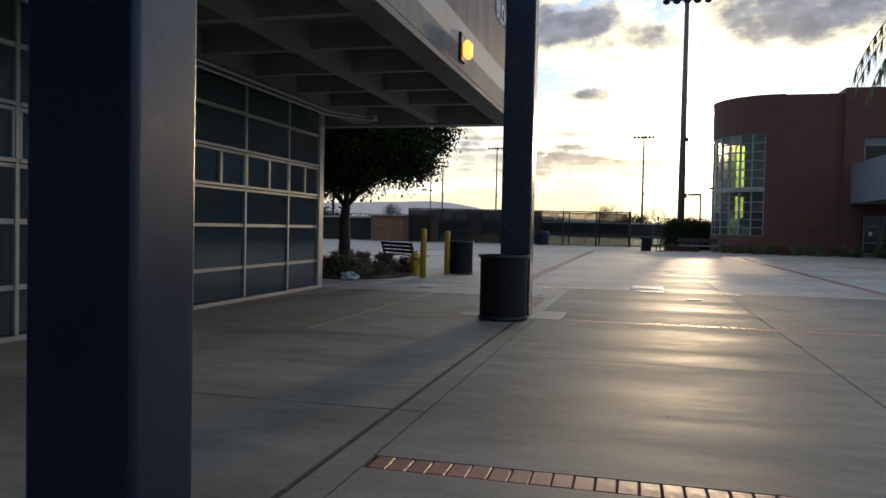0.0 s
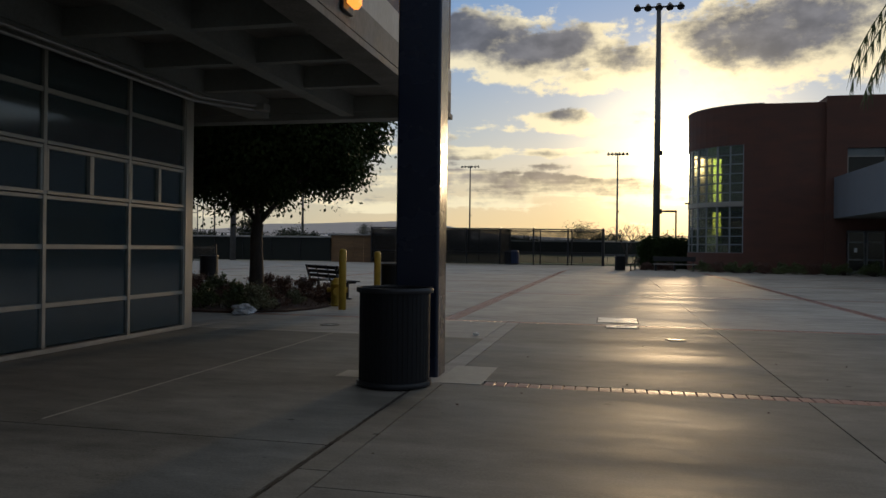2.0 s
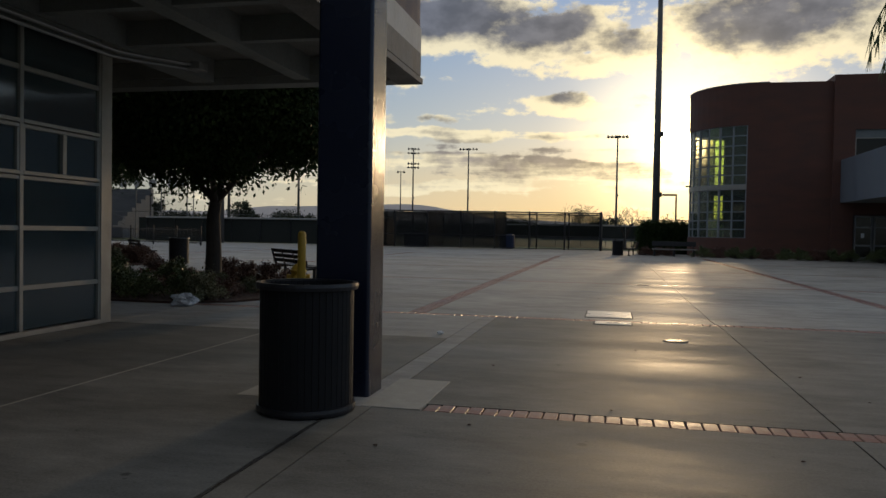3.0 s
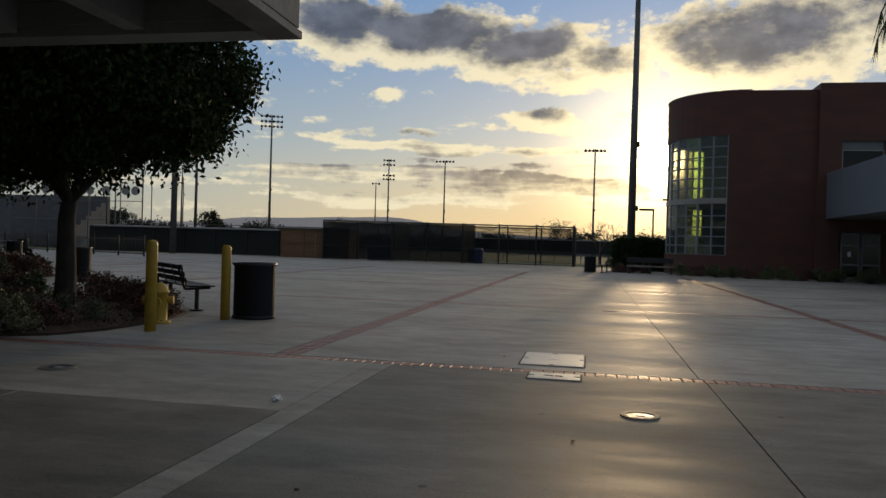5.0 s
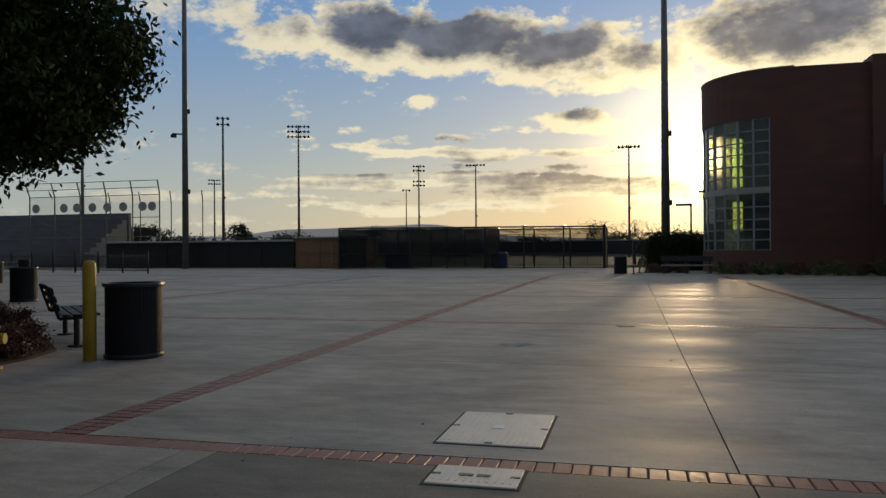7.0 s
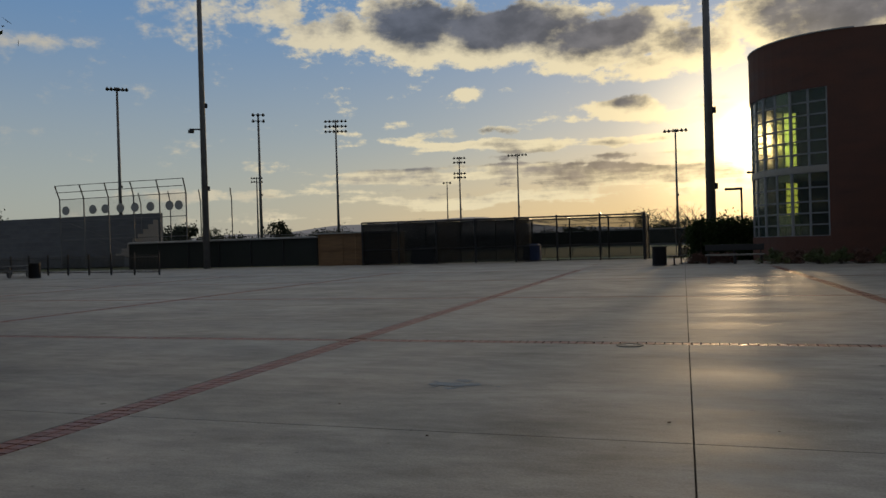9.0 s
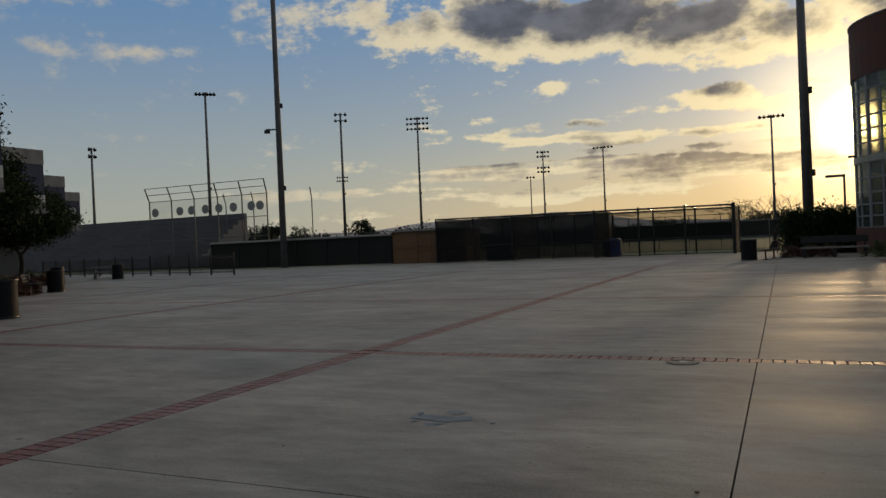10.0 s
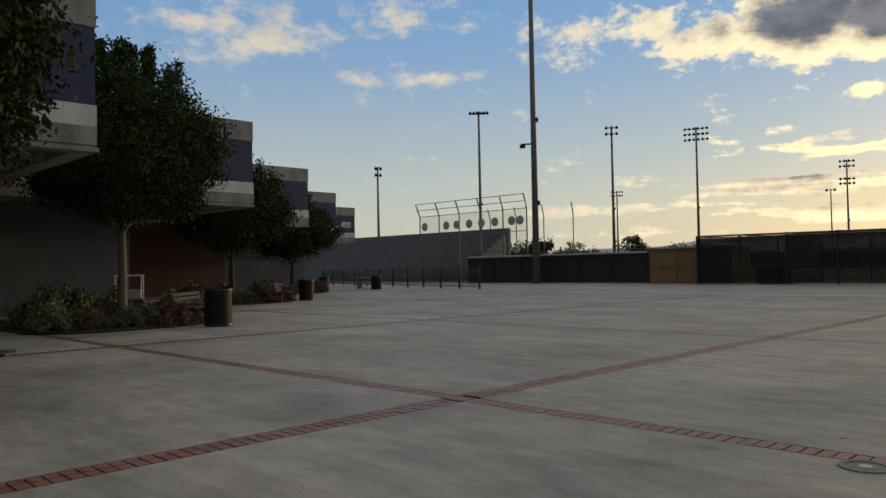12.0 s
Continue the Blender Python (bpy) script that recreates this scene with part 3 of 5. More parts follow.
# window wall under the first overhang
WX = -7.99
MULL = [12.18] + [10.79 - 1.63 * i for i in range(16)]
ROWS = (0.06, 0.575, 1.285, 1.91, 2.515, 3.165, 3.70)
glazing = thing("window_wall", "tall aluminium framed window wall with dark glass", "window", kind="structure")
post = boxes((WX - 0.10, WX + 0.05, 12.18, 12.40, 0.0, 3.84), bevel=0.006)
part("corner_post", post, "alu", glazing)
part("return_wall", boxes((-15.9, WX - 0.11, 12.22, 12.38, 0.0, 4.19)), "grey_wall", glazing)
part("back_wall", boxes((-15.9, -15.7, -15.9, 12.20, 0.0, 4.19)), "dark_room", glazing)
part("end_wall", boxes((-15.68, WX - 0.05, -15.9, -15.7, 0.0, 4.19)), "dark_room", glazing)
part("room_floor", boxes((-15.68, WX - 0.08, -15.6, 12.20, -0.02, 0.012)), "dark_room", glazing)
part("room_ceiling", boxes((-15.68, WX - 0.12, -15.6, 12.20, 3.76, 3.79)), "dark_room", glazing)
part("head", boxes((WX - 0.06, WX + 0.02, MULL[-1], 12.18, 3.70, 4.19)), "soffit", glazing)
part("sill", boxes((WX - 0.05, WX + 0.06, MULL[-1], 12.18, 0.0, 0.06), bevel=0.006), "alu", glazing)
mull_mesh = finish("mullion", boxes((WX - 0.06, WX + 0.035, -0.03, 0.03, 0.06, 3.70), bevel=0.005), "alu")
rail_mesh = finish("rail", boxes((WX - 0.05, WX + 0.025, 0.03, 1.60, -0.03, 0.03), bevel=0.005), "alu")
double_mesh = finish("sash_rail", boxes((WX - 0.05, WX + 0.03, 0.03, 1.60, -0.055, -0.008), (WX - 0.05, WX + 0.042, 0.03, 1.60, 0.002, 0.05), bevel=0.005), "alu")
stile_mesh = finish("stile", boxes((WX - 0.05, WX + 0.045, 0.78, 0.86, 1.962, 2.458), (WX - 0.04, WX + 0.03, 0.032, 0.07, 1.962, 2.458), (WX - 0.04, WX + 0.03, 1.56, 1.598, 1.962, 2.458), bevel=0.004), "alu")
pane_meshes = {}
for r0, r1 in zip(ROWS, ROWS[1:]):
    pane_meshes[r0] = finish("pane", boxes((WX - 0.012, WX - 0.002, 0.02, 1.61, r0 + 0.02, r1 - 0.02)), "glass_dark")
for y in MULL:
    ob = new("mullion", mull_mesh)
    ob.parent, ob.location = glazing, (0, y, 0)
for y in MULL[1:]:
    wide = 1.39 / 1.63 if y > 10 else 1.0
    for r in ROWS[1:-1]:
        ob = new("rail", double_mesh if r in (1.91, 2.515) else rail_mesh)
        ob.parent, ob.location, ob.scale = glazing, (0, y, r), (1, wide, 1)
    ob = new("stile", stile_mesh)
    ob.parent, ob.location, ob.scale = glazing, (0, y, 0), (1, wide, 1)
    for r in ROWS[:-1]:
        ob = new("pane", pane_meshes[r])
        ob.parent, ob.location, ob.scale = glazing, (0, y, 0), (1, wide, 1)

# conduits along the head of the windows
conduit = thing("conduit", "pair of grey galvanised conduits under the soffit", "pipe")
for x, z in ((-7.86, 3.63), (-7.78, 3.69)):
    part("pipe", tubes(((x, -15, z), (x, 12.25, z), 0.028), ((x, 12.25, z), (x + 0.10, 12.65, z + 0.02), 0.028), ((x + 0.10, 12.65, z + 0.02), (x + 0.45, 13.4, z + 0.05), 0.028)), "pipe", conduit)
part("junction_box", boxes((-7.39, -7.19, 13.35, 13.6, 3.66, 3.78), bevel=0.01), "pipe", conduit)

# amber wall lamp on the fascia
lamp = thing("wall_lamp", "lit amber wall lamp in a dark frame", "lamp")
part("back_plate", boxes((-4.378, -4.33, 9.46, 9.80, 4.02, 4.48), bevel=0.01), "black", lamp)
part("lens", boxes((-4.328, -4.19, 9.52, 9.74, 4.07, 4.36), bevel=0.045), "lamp_glow", lamp, "glowing amber lens")

# ---- steel columns at the strip ----
rim = []
for qx, qy, q0 in ((1, 1, 0), (-1, 1, 90), (-1, -1, 180), (1, -1, 270)):        # square tube with rolled corners
    for k in range(7):
        q = radians(q0 + 15 * k)
        rim.append((qx * 0.202 + 0.028 * math.cos(q), qy * 0.162 + 0.028 * math.sin(q)))
col_mesh = finish("shaft", prism(rim, 0.0, 6.6), "navy_steel")
for x, y in ((-3.30, 9.12), (-3.42, -0.02)):
    col = thing("steel_column", "tall glossy navy painted square steel column", "column", "navy columns", pose(x, y, 0), "structure")
    new("shaft", col_mesh).parent = col


# ---- litter bins ----
def bin_parts(body):
    part("liner", lathe([(0.0, 0.05), (0.29, 0.05), (0.29, 0.80), (0.27, 0.80), (0.27, 0.07), (0.0, 0.07)], 28), "black", body)
    for z, r in ((0.035, 0.335), (0.86, 0.345)):
        bm = lathe([(r - 0.03, z - 0.022), (r, z - 0.022), (r + 0.004, z), (r, z + 0.022), (r - 0.03, z + 0.022), (r - 0.03, z - 0.022)], 36)
        part("hoop", bm, "black", body)
    slat = finish("slat", boxes((0.305, 0.318, -0.022, 0.022, 0.02, 0.87), bevel=0.003), "black_slat")
    for k in range(44):
        ob = new("slat", slat)
        ob.parent, ob.rotation_euler = body, (0, 0, 2 * math.pi * k / 44)


BINS = ((-3.38, 8.42), (-6.42, 18.85), (-16.55, 27.93), (-27.95, 38.5), (-39.2, 47.6), (-38.2, 51.2), (-0.85, 52.7))
bin0 = thing("litter_bin", "round black slatted steel litter bin beside a navy column", "bin", "litter bins", pose(*BINS[0], 0))
bin_parts(bin0)
bin0.scale = (1.07, 1.07, 1.07)
for x, y in BINS[1:]:
    b = copy_thing(bin0, pose(x, y, 0, 0, 0, random.uniform(0, 360)))
    b["label"] = "round black slatted steel litter bin on the concrete plaza"


# ---- bollards and hydrant ----
def bollard(x, y, h):
    b = thing("bollard", "tall round yellow painted steel bollard", "bollard", "yellow bollards", pose(x, y, 0))
    part("post", lathe([(0, -0.02), (0.078, -0.02), (0.078, h - 0.07), (0.07, h - 0.03), (0.045, h - 0.006), (0, h)], 20), "yellow", b, smooth=True)


bollard(-6.90, 16.53, 1.29)
bollard(-6.73, 18.42, 1.235)
hyd = thing("fire_hydrant", "yellow cast iron fire hydrant at the planter edge", "hydrant", m=pose(-7.38, 17.5, 0, 0, 0, 20))
part("barrel", lathe([(0, 0), (0.19, 0), (0.19, 0.035), (0.14, 0.05), (0.135, 0.06), (0.145, 0.46), (0.165, 0.47), (0.165, 0.50), (0.15, 0.505), (0.14, 0.55), (0.10, 0.60), (0.05, 0.625), (0, 0.63)], 20), "yellow", hyd, smooth=True)
part("operating_nut", lathe([(0, 0.625), (0.03, 0.625), (0.026, 0.675), (0, 0.68)], 5), "iron", hyd)
part("large_outlet", tubes(((0, 0, 0.33), (0, -0.22, 0.33), 0.075), ((0, -0.20, 0.33), (0, -0.25, 0.33), 0.09), seg=14), "yellow", hyd)
for s in (-1, 1):
    part("side_outlet", tubes(((0, 0, 0.36), (s * 0.20, 0, 0.36), 0.05), ((s * 0.18, 0, 0.36), (s * 0.23, 0, 0.36), 0.062), seg=12), "yellow", hyd)
for k in range(6):
    a = k * math.pi / 3
    part("bolt", tubes(((0.165 * math.cos(a), 0.165 * math.sin(a), 0.035), (0.165 * math.cos(a), 0.165 * math.sin(a), 0.06), 0.014), seg=6), "iron", hyd)


# ---- benches: two pedestal legs, slatted seat and back ----
def bench_parts(b, length=2.1):
    h = length / 2
    for s in (-1, 1):
        x = s * (h - 0.12)
        part("leg", tubes(((x, 0, 0.03), (x, 0, 0.42), 0.04), ((x, 0, 0.0), (x, 0, 0.03), 0.12), seg=12), "black", b)
        part("armrest", tubes(((x, -0.22, 0.40), (x, 0.24, 0.42), 0.025), ((x, -0.22, 0.40), (x, -0.36, 0.84), 0.025), seg=8), "black", b)
    for y0, y1 in ((-0.2, -0.08), (-0.06, 0.06), (0.08, 0.20), (0.22, 0.30)):
        part("seat_slat", boxes((-h, h, y0, y1, 0.44, 0.465), bevel=0.006), "black_slat", b)
    for k in range(3):
        z = 0.52 + 0.115 * k
        y = -0.235 - 0.037 * k
        part("back_slat", box(bmesh.new(), -h, h, -0.012, 0.012, -0.045, 0.045, 0.006, pose(0, y, z + 0.045, 16)), "black_slat", b)
    for x in (-h + 0.02, -h / 3, h / 3, h - 0.02):
        part("back_stay", box(bmesh.new(), x - 0.03, x + 0.03, -0.02, -0.008, -0.2, 0.2, 0.0, pose(0, -0.27, 0.66, 16)), "black", b)


BENCHES = ((-8.55, 20.25, -45), (-18.2, 28.2, -45), (-27.5, 37.1, -45), (0.0, 53.7, 80))
bench0 = thing("bench", "black slatted steel bench by the planter", "bench", "plaza benches", pose(BENCHES[0][0], BENCHES[0][1], 0, 0, 0, BENCHES[0][2]))
bench_parts(bench0)
for x, y, a in BENCHES[1:]:
    copy_thing(bench0, pose(x, y, 0, 0, 0, a))


# ---- planters, shrubs and trees ----
def leaf_cloud(name, centres, count, size, spread, mat, parent=None, droop=0.3, seed=1):
    rng = np.random.default_rng(seed)
    c = np.array(centres)
    pick = c[rng.integers(0, len(c), count)]
    pos = pick[:, :3] + rng.normal(0, 1, (count, 3)) * spread * pick[:, 3:4]
    d = rng.normal(0, 1, (count, 3))
    d[:, 2] -= droop * 2
    d /= np.linalg.norm(d, axis=1)[:, None]
    s = np.cross(d, rng.normal(0, 1, (count, 3)))
    s /= np.linalg.norm(s, axis=1)[:, None]
    ln = size * rng.uniform(0.7, 1.3, (count, 1))
    w = ln * 0.24
    mid = pos + d * ln * 0.5
    v = np.stack([pos, mid + s * w, pos + d * ln, mid - s * w], 1).reshape(-1, 3)
    f = np.arange(count * 4).reshape(-1, 4)
    me = bpy.data.meshes.new(name)
    me.from_pydata(v.tolist(), [], f.tolist())
    me.materials.append(M[mat])
    ob = new(name, me)
    if parent is not None:
        ob.parent = parent
    return ob


def pipe_run(bm, pts, radii, seg=10):
    """One tapered skin along a bent line."""
    rings = []
    for i, (p, r) in enumerate(zip(pts, radii)):
        way = (Vector(pts[min(i + 1, len(pts) - 1)]) - Vector(pts[max(i - 1, 0)])).normalized()
        side = way.orthogonal().normalized() if abs(way.z) < 0.3 else way.cross(Vector((0, 1, 0))).normalized()
        up = way.cross(side)
        rings.append([bm.verts.new(Vector(p) + side * r * math.cos(2 * math.pi * k / seg) + up * r * math.sin(2 * math.pi * k / seg)) for k in range(seg)])
    for a, b in zip(rings, rings[1:]):
        for k in range(seg):
            bm.faces.new((a[k], a[(k + 1) % seg], b[(k + 1) % seg], b[k]))


def limb(bm, p, way, length, r, depth, rng, tips, seg=7):
    p = Vector(p)
    steps = 3
    line, radii = [p.copy()], [r]
    for i in range(steps):
        q = p + Vector(way) * (length / steps)
        r1 = r * (0.86 if depth else 0.8)
        line.append(q)
        radii.append(r1)
        way = (Vector(way) + Vector((rng.uniform(-.16, .16), rng.uniform(-.16, .16), rng.uniform(-.05, .14)))).normalized()
        p, r = q, r1
    pipe_run(bm, line, radii, seg)
    tips.append((p.x, p.y, p.z))
    if depth:
        for k in range(3):
            a = rng.uniform(0, 2 * math.pi)
            side = Vector((math.cos(a), math.sin(a), rng.uniform(0.0, 0.6)))
            limb(bm, p, (Vector(way) * 0.7 + side * 0.75).normalized(), length * 0.72, r * 0.68, depth - 1, rng, tips, max(5, seg - 1))


def tree(label, x, y, rx_, rz_, zc, fork, count, seed, turn=0, trunk_r=0.17, size=0.105, lean=0.0, peak=0.0, bark="bark"):
    rng = random.Random(seed)
    t = thing("tree", label, "tree", "plaza trees", pose(x, y, 0, 0, 0, turn))
    bm, tips = bmesh.new(), []
    prev, r = Vector((0, 0, -0.05)), trunk_r * 1.35
    line, radii = [prev], [r]
    for i in range(6):
        z = fork * (i + 1) / 6
        q = Vector((lean * z + rng.uniform(-.025, .025), rng.uniform(-.025, .025), z))
        line.append(q)
        radii.append(trunk_r * (1.10 - 0.06 * i))
    pipe_run(bm, line, radii, 14)
    prev, r = line[-1], radii[-1]
    for k in range(4):
        a = k * math.pi / 2 + rng.uniform(-.4, .4)
        limb(bm, prev, Vector((math.cos(a) * 0.8, math.sin(a) * 0.8, 0.9)).normalized(), rx_ * 0.42, r * 0.62, 2, rng, tips)
    part("trunk", bm, bark, t, smooth=True)
    centres = []
    for k in range(640):
        while True:
            u = Vector((rng.uniform(-1, 1), rng.uniform(-1, 1), rng.uniform(-1, 1)))
            if 0.3 < u.length < 1 and (u.length > 0.62 or rng.random() < 0.35):
                break
        u = u * (0.88 + 0.20 * noise.noise(u * 2.2 + Vector((seed, 0, 0))))
        flatten = 1.0 + peak if u.z > 0 else 0.82
        if u.z > 0:
            u.x, u.y = u.x * (1 - 0.5 * peak * u.z * 2), u.y * (1 - 0.5 * peak * u.z * 2)
        centres.append((u.x * rx_, u.y * rx_, zc + u.z * rz_ * flatten, rng.uniform(0.75, 1.2)))
    for k in range(int(60 * peak)):
        a, q, top_ = rng.uniform(0, 6.28), rng.uniform(0, 0.5) * rx_, zc + rz_ * (0.85 + peak)
        for j in range(3):
            centres.append((q * math.cos(a), q * math.sin(a), top_ - 0.3 * q + 0.22 * j, 0.35))
    crown = leaf_cloud("crown", centres, count, size, 0.20, "leaf", t, 0.35, seed)
    crown["kind"] = "stuff"
    return t


tree("broad dark evergreen tree in a mulched planter", -10.0, 18.8, 3.3, 2.25, 4.1, 1.9, 100000, 3, trunk_r=0.17, size=0.12)
tree("rounded evergreen tree with a pale slim trunk", -19.6, 26.75, 3.0, 2.35, 4.6, 2.5, 70000, 7, trunk_r=0.12, size=0.11, peak=0.3, bark="pale_bark")
tree("rounded evergreen tree beside the school wing", -29.2, 35.4, 3.0, 2.1, 4.0, 1.9, 34000, 11, trunk_r=0.13, size=0.15, peak=0.2)
tree("rounded evergreen tree beside the school wing", -38.0, 44.4, 3.0, 2.0, 3.7, 1.7, 28000, 15, trunk_r=0.13, size=0.16, peak=0.2)

BED = ((-7.75, 15.55), (-7.45, 16.3), (-7.42, 17.1), (-7.55, 18.3), (-7.8, 19.1), (-9.4, 20.6), (-10.9, 21.5), (-12.6, 21.4), (-13.8, 20.0), (-14.2, 16.0), (-12.5, 14.98), (-8.6, 14.98))
SHRUBS = ((-8.3, 15.5, .42, 1), (-8.9, 15.8, .40, 0), (-9.6, 15.6, .45, 0), (-10.6, 16.0, .55, 0), (-11.3, 17.0, .6, 0), (-9.2, 17.0, .33, 1), (-8.35, 17.3, .33, 1), (-7.95, 18.15, .42, 2), (-8.3, 18.9, .36, 2),
          (-9.0, 19.5, .42, 2), (-10.0, 20.3, .42, 2), (-10.9, 20.8, .45, 2), (-11.9, 20.2, .5, 0), (-12.4, 18.4, .55, 0), (-12.6, 20.6, .45, 2), (-8.4, 16.3, .30, 2), (-10.2, 17.7, .35, 2), (-9.3, 18.1, .3, 1))
shrub_kinds = []
for j, (mat, label) in enumerate((("shrub", "low rounded green shrub in bark mulch"), ("pale_shrub", "low pale flowering shrub in bark mulch"), ("red_shrub", "low russet leaved shrub in bark mulch"))):
    rng = random.Random(40 + j)
    s = thing("shrub", label, "shrub", "planter shrubs")
    bm = bmesh.new()
    pts = []
    for k in range(26):
        a, e, q = rng.uniform(0, 6.28), rng.uniform(0.05, 1.5), rng.uniform(0.55, 1.0)
        p = (q * math.cos(a) * math.cos(e), q * math.sin(a) * math.cos(e), q * math.sin(e) * 0.95 + 0.05)
        pts.append((*p, rng.uniform(0.7, 1.2)))
        tube(bm, (0, 0, -0.05), p, 0.02, 0.008, seg=4, caps=False)
    part("branchwork", bm, "bark", s)
    lc = leaf_cloud("foliage", pts, 2600, 0.115, 0.115, mat, s, -0.2, 50 + j)
    lc["kind"] = "stuff"
    shrub_kinds.append(s)
used = set()
for i in range(4):
    ox, oy = -9.6 * i, 8.9 * i
    bed = prism([(x + ox, y + oy) for x, y in BED], -0.02, 0.035)
    structure("planter_bed", bed, "mulch", "planting bed of dark reddish bark mulch", "planting bed")
    for x, y, r, j in SHRUBS:
        m = Matrix.LocRotScale((x + ox + random.uniform(-.1, .1), y + oy + random.uniform(-.1, .1), 0.03), Euler((0, 0, random.uniform(0, 6.28))), None)
        sc = r * random.uniform(0.9, 1.25) * (1.35 if i else 1.0)
        if j not in used:
            used.add(j)
            shrub_kinds[j].matrix_basis = m
            shrub_kinds[j].scale = (sc, sc, sc)
        else:
            c = copy_thing(shrub_kinds[j], m)
            c.scale = (sc, sc, sc)

# ---- covers in the paving ----
for x0, x1, y0, y1, lab in ((-1.59, -0.87, 15.49, 16.48, "large pale composite utility cover set in concrete"), (-1.43, -0.90, 14.59, 14.95, "small pale composite utility cover beside the brick band")):
    c = thing("utility_cover", lab, "utility cover")
    part("rim", boxes((x0 - 0.02, x1 + 0.02, y0 - 0.02, y1 + 0.02, -0.01, 0.003)), "joint", c)
    part("plate", boxes((x0, x1, y0, y1, -0.01, 0.012), bevel=0.004), "lid", c)
    cx_, cy_ = (x0 + x1) / 2, (y0 + y1) / 2
    big_one = x1 - x0 > 0.6
    for k in range(int((x1 - x0) / 0.045)):         # raised tread ribs
        rx0 = x0 + 0.03 + 0.045 * k
        if rx0 + 0.018 < x1 - 0.02:
            part("tread_rib", boxes((rx0, rx0 + 0.016, y0 + 0.06, y1 - 0.06, 0.011, 0.0145)), "lid", c)
    if big_one:
        part("badge", boxes((cx_ - 0.045, cx_ + 0.045, cy_ - 0.055, cy_ + 0.055, 0.012, 0.017)), "white", c, "pale maker's plate")
    else:
        part("marking", boxes((cx_ - 0.10, cx_ - 0.01, cy_ - 0.02, cy_ + 0.02, 0.012, 0.0165), (cx_ + 0.01, cx_ + 0.09, cy_ - 0.02, cy_ + 0.02, 0.012, 0.0165)), "iron", c, "dark unreadable moulded marking")
    for sx, sy in ((x0 + 0.03, cy_), (x1 - 0.03, cy_)) + (((cx_, y0 + 0.03), (cx_, y1 - 0.03)) if big_one else ()):
        part("lift_slot", boxes((sx - 0.028, sx + 0.028, sy - 0.016, sy + 0.016, 0.011, 0.0150)), "black", c)
for x, y, r in ((-0.40, 13.14, 0.155), (-0.38, 23.88, 0.165), (-6.0, 13.5, 0.17)):
    c = thing("manhole_cover", "small round iron manhole cover in the concrete", "manhole cover", "manhole covers", pose(x, y, 0))
    part("ring", lathe([(r * 0.74, 0.004), (r * 0.74, 0.010), (r, 0.010), (r + 0.006, -0.01)], 28), "strip", c)
    part("emblem", lathe([(0, 0.009), (r * 0.25, 0.009), (r * 0.27, 0.005)], 16), "cap", c)
    part("lid", lathe([(0, 0.006), (r * 0.73, 0.006), (r * 0.73, -0.01)], 24), "black", c)

# ---- brick building with a rounded glazed corner ----
TX, TY, TR = 8.6, 64.2, 4.7
brickhouse = thing("brick_building", "two storey red-brown brick building with rounded corner", "building", kind="structure")


def arc_wall(a0, a1, z0, z1, r=TR, t=0.35, steps=24):
    """A curved wall piece; angles in degrees from +x."""
    pts = [(TX + r * math.cos(radians(a0 + (a1 - a0) * i / steps)), TY + r * math.sin(radians(a0 + (a1 - a0) * i / steps))) for i in range(steps + 1)]
    pts += [(TX + (r - t) * math.cos(radians(a1 + (a0 - a1) * i / steps)), TY + (r - t) * math.sin(radians(a1 + (a0 - a1) * i / steps))) for i in range(steps + 1)]
    return prism(pts, z0, z1)


G0, G1 = 110.0, 254.0       # the glazed part of the curve
part("curved_parapet", arc_wall(90, 270, 9.08, 11.9), "building_brick", brickhouse)
part("curved_base", arc_wall(90, 270, -0.1, 1.35), "building_brick", brickhouse)
part("curved_spandrel", arc_wall(G0, G1, 4.70, 5.02, TR - 0.02, 0.3), "alu", brickhouse, "grey metal floor band")
part("curved_pier", arc_wall(G1, 270, 1.35, 9.08, steps=4), "building_brick", brickhouse)
part("curved_pier", arc_wall(90, G0, 1.35, 9.08, steps=6), "building_brick", brickhouse)
part("front_wall", boxes((TX, 12.62, 59.5, 59.85, -0.1, 11.9)), "building_brick", brickhouse)
part("front_wall", boxes((12.62, 13.95, 59.15, 59.5, -0.1, 12.25), (16.4, 40, 59.15, 59.5, -0.1, 12.25), (13.95, 16.4, 59.15, 59.5, 8.65, 12.25), (13.95, 16.4, 59.15, 59.5, 3.0, 6.4)), "building_brick", brickhouse)
part("side_wall", boxes((12.62, 13.0, 59.5, 80, 0, 12.25), (TX, 13.0, 68.55, 68.9, 0, 11.9)), "building_brick", brickhouse)
part("back_wall", boxes((13.0, 40, 79.6, 80, 0, 12.25)), "building_brick", brickhouse)
part("roof", boxes((13.0, 40, 59.5, 79.6, 11.6, 11.8)), "cap", brickhouse)
part("turret_roof", prism([(TX + (TR - .36) * math.cos(radians(90 + 7.5 * i)), TY + (TR - .36) * math.sin(radians(90 + 7.5 * i))) for i in range(25)] + [(12.6, 59.87), (12.6, 68.5)], 11.3, 11.5), "cap", brickhouse)
part("floor_slab", prism([(TX + (TR - .36) * math.cos(radians(90 + 7.5 * i)), TY + (TR - .36) * math.sin(radians(90 + 7.5 * i))) for i in range(25)] + [(12.6, 59.87), (12.6, 68.5)], 4.72, 4.98), "dark_room", brickhouse)
part("coping", arc_wall(90, 270, 11.9, 11.96, TR + 0.04, 0.45), "cap", brickhouse)
part("window", boxes((13.97, 16.38, 59.30, 59.34, 6.42, 8.1)), "glass_black", brickhouse, "dark upper window above the canopy")
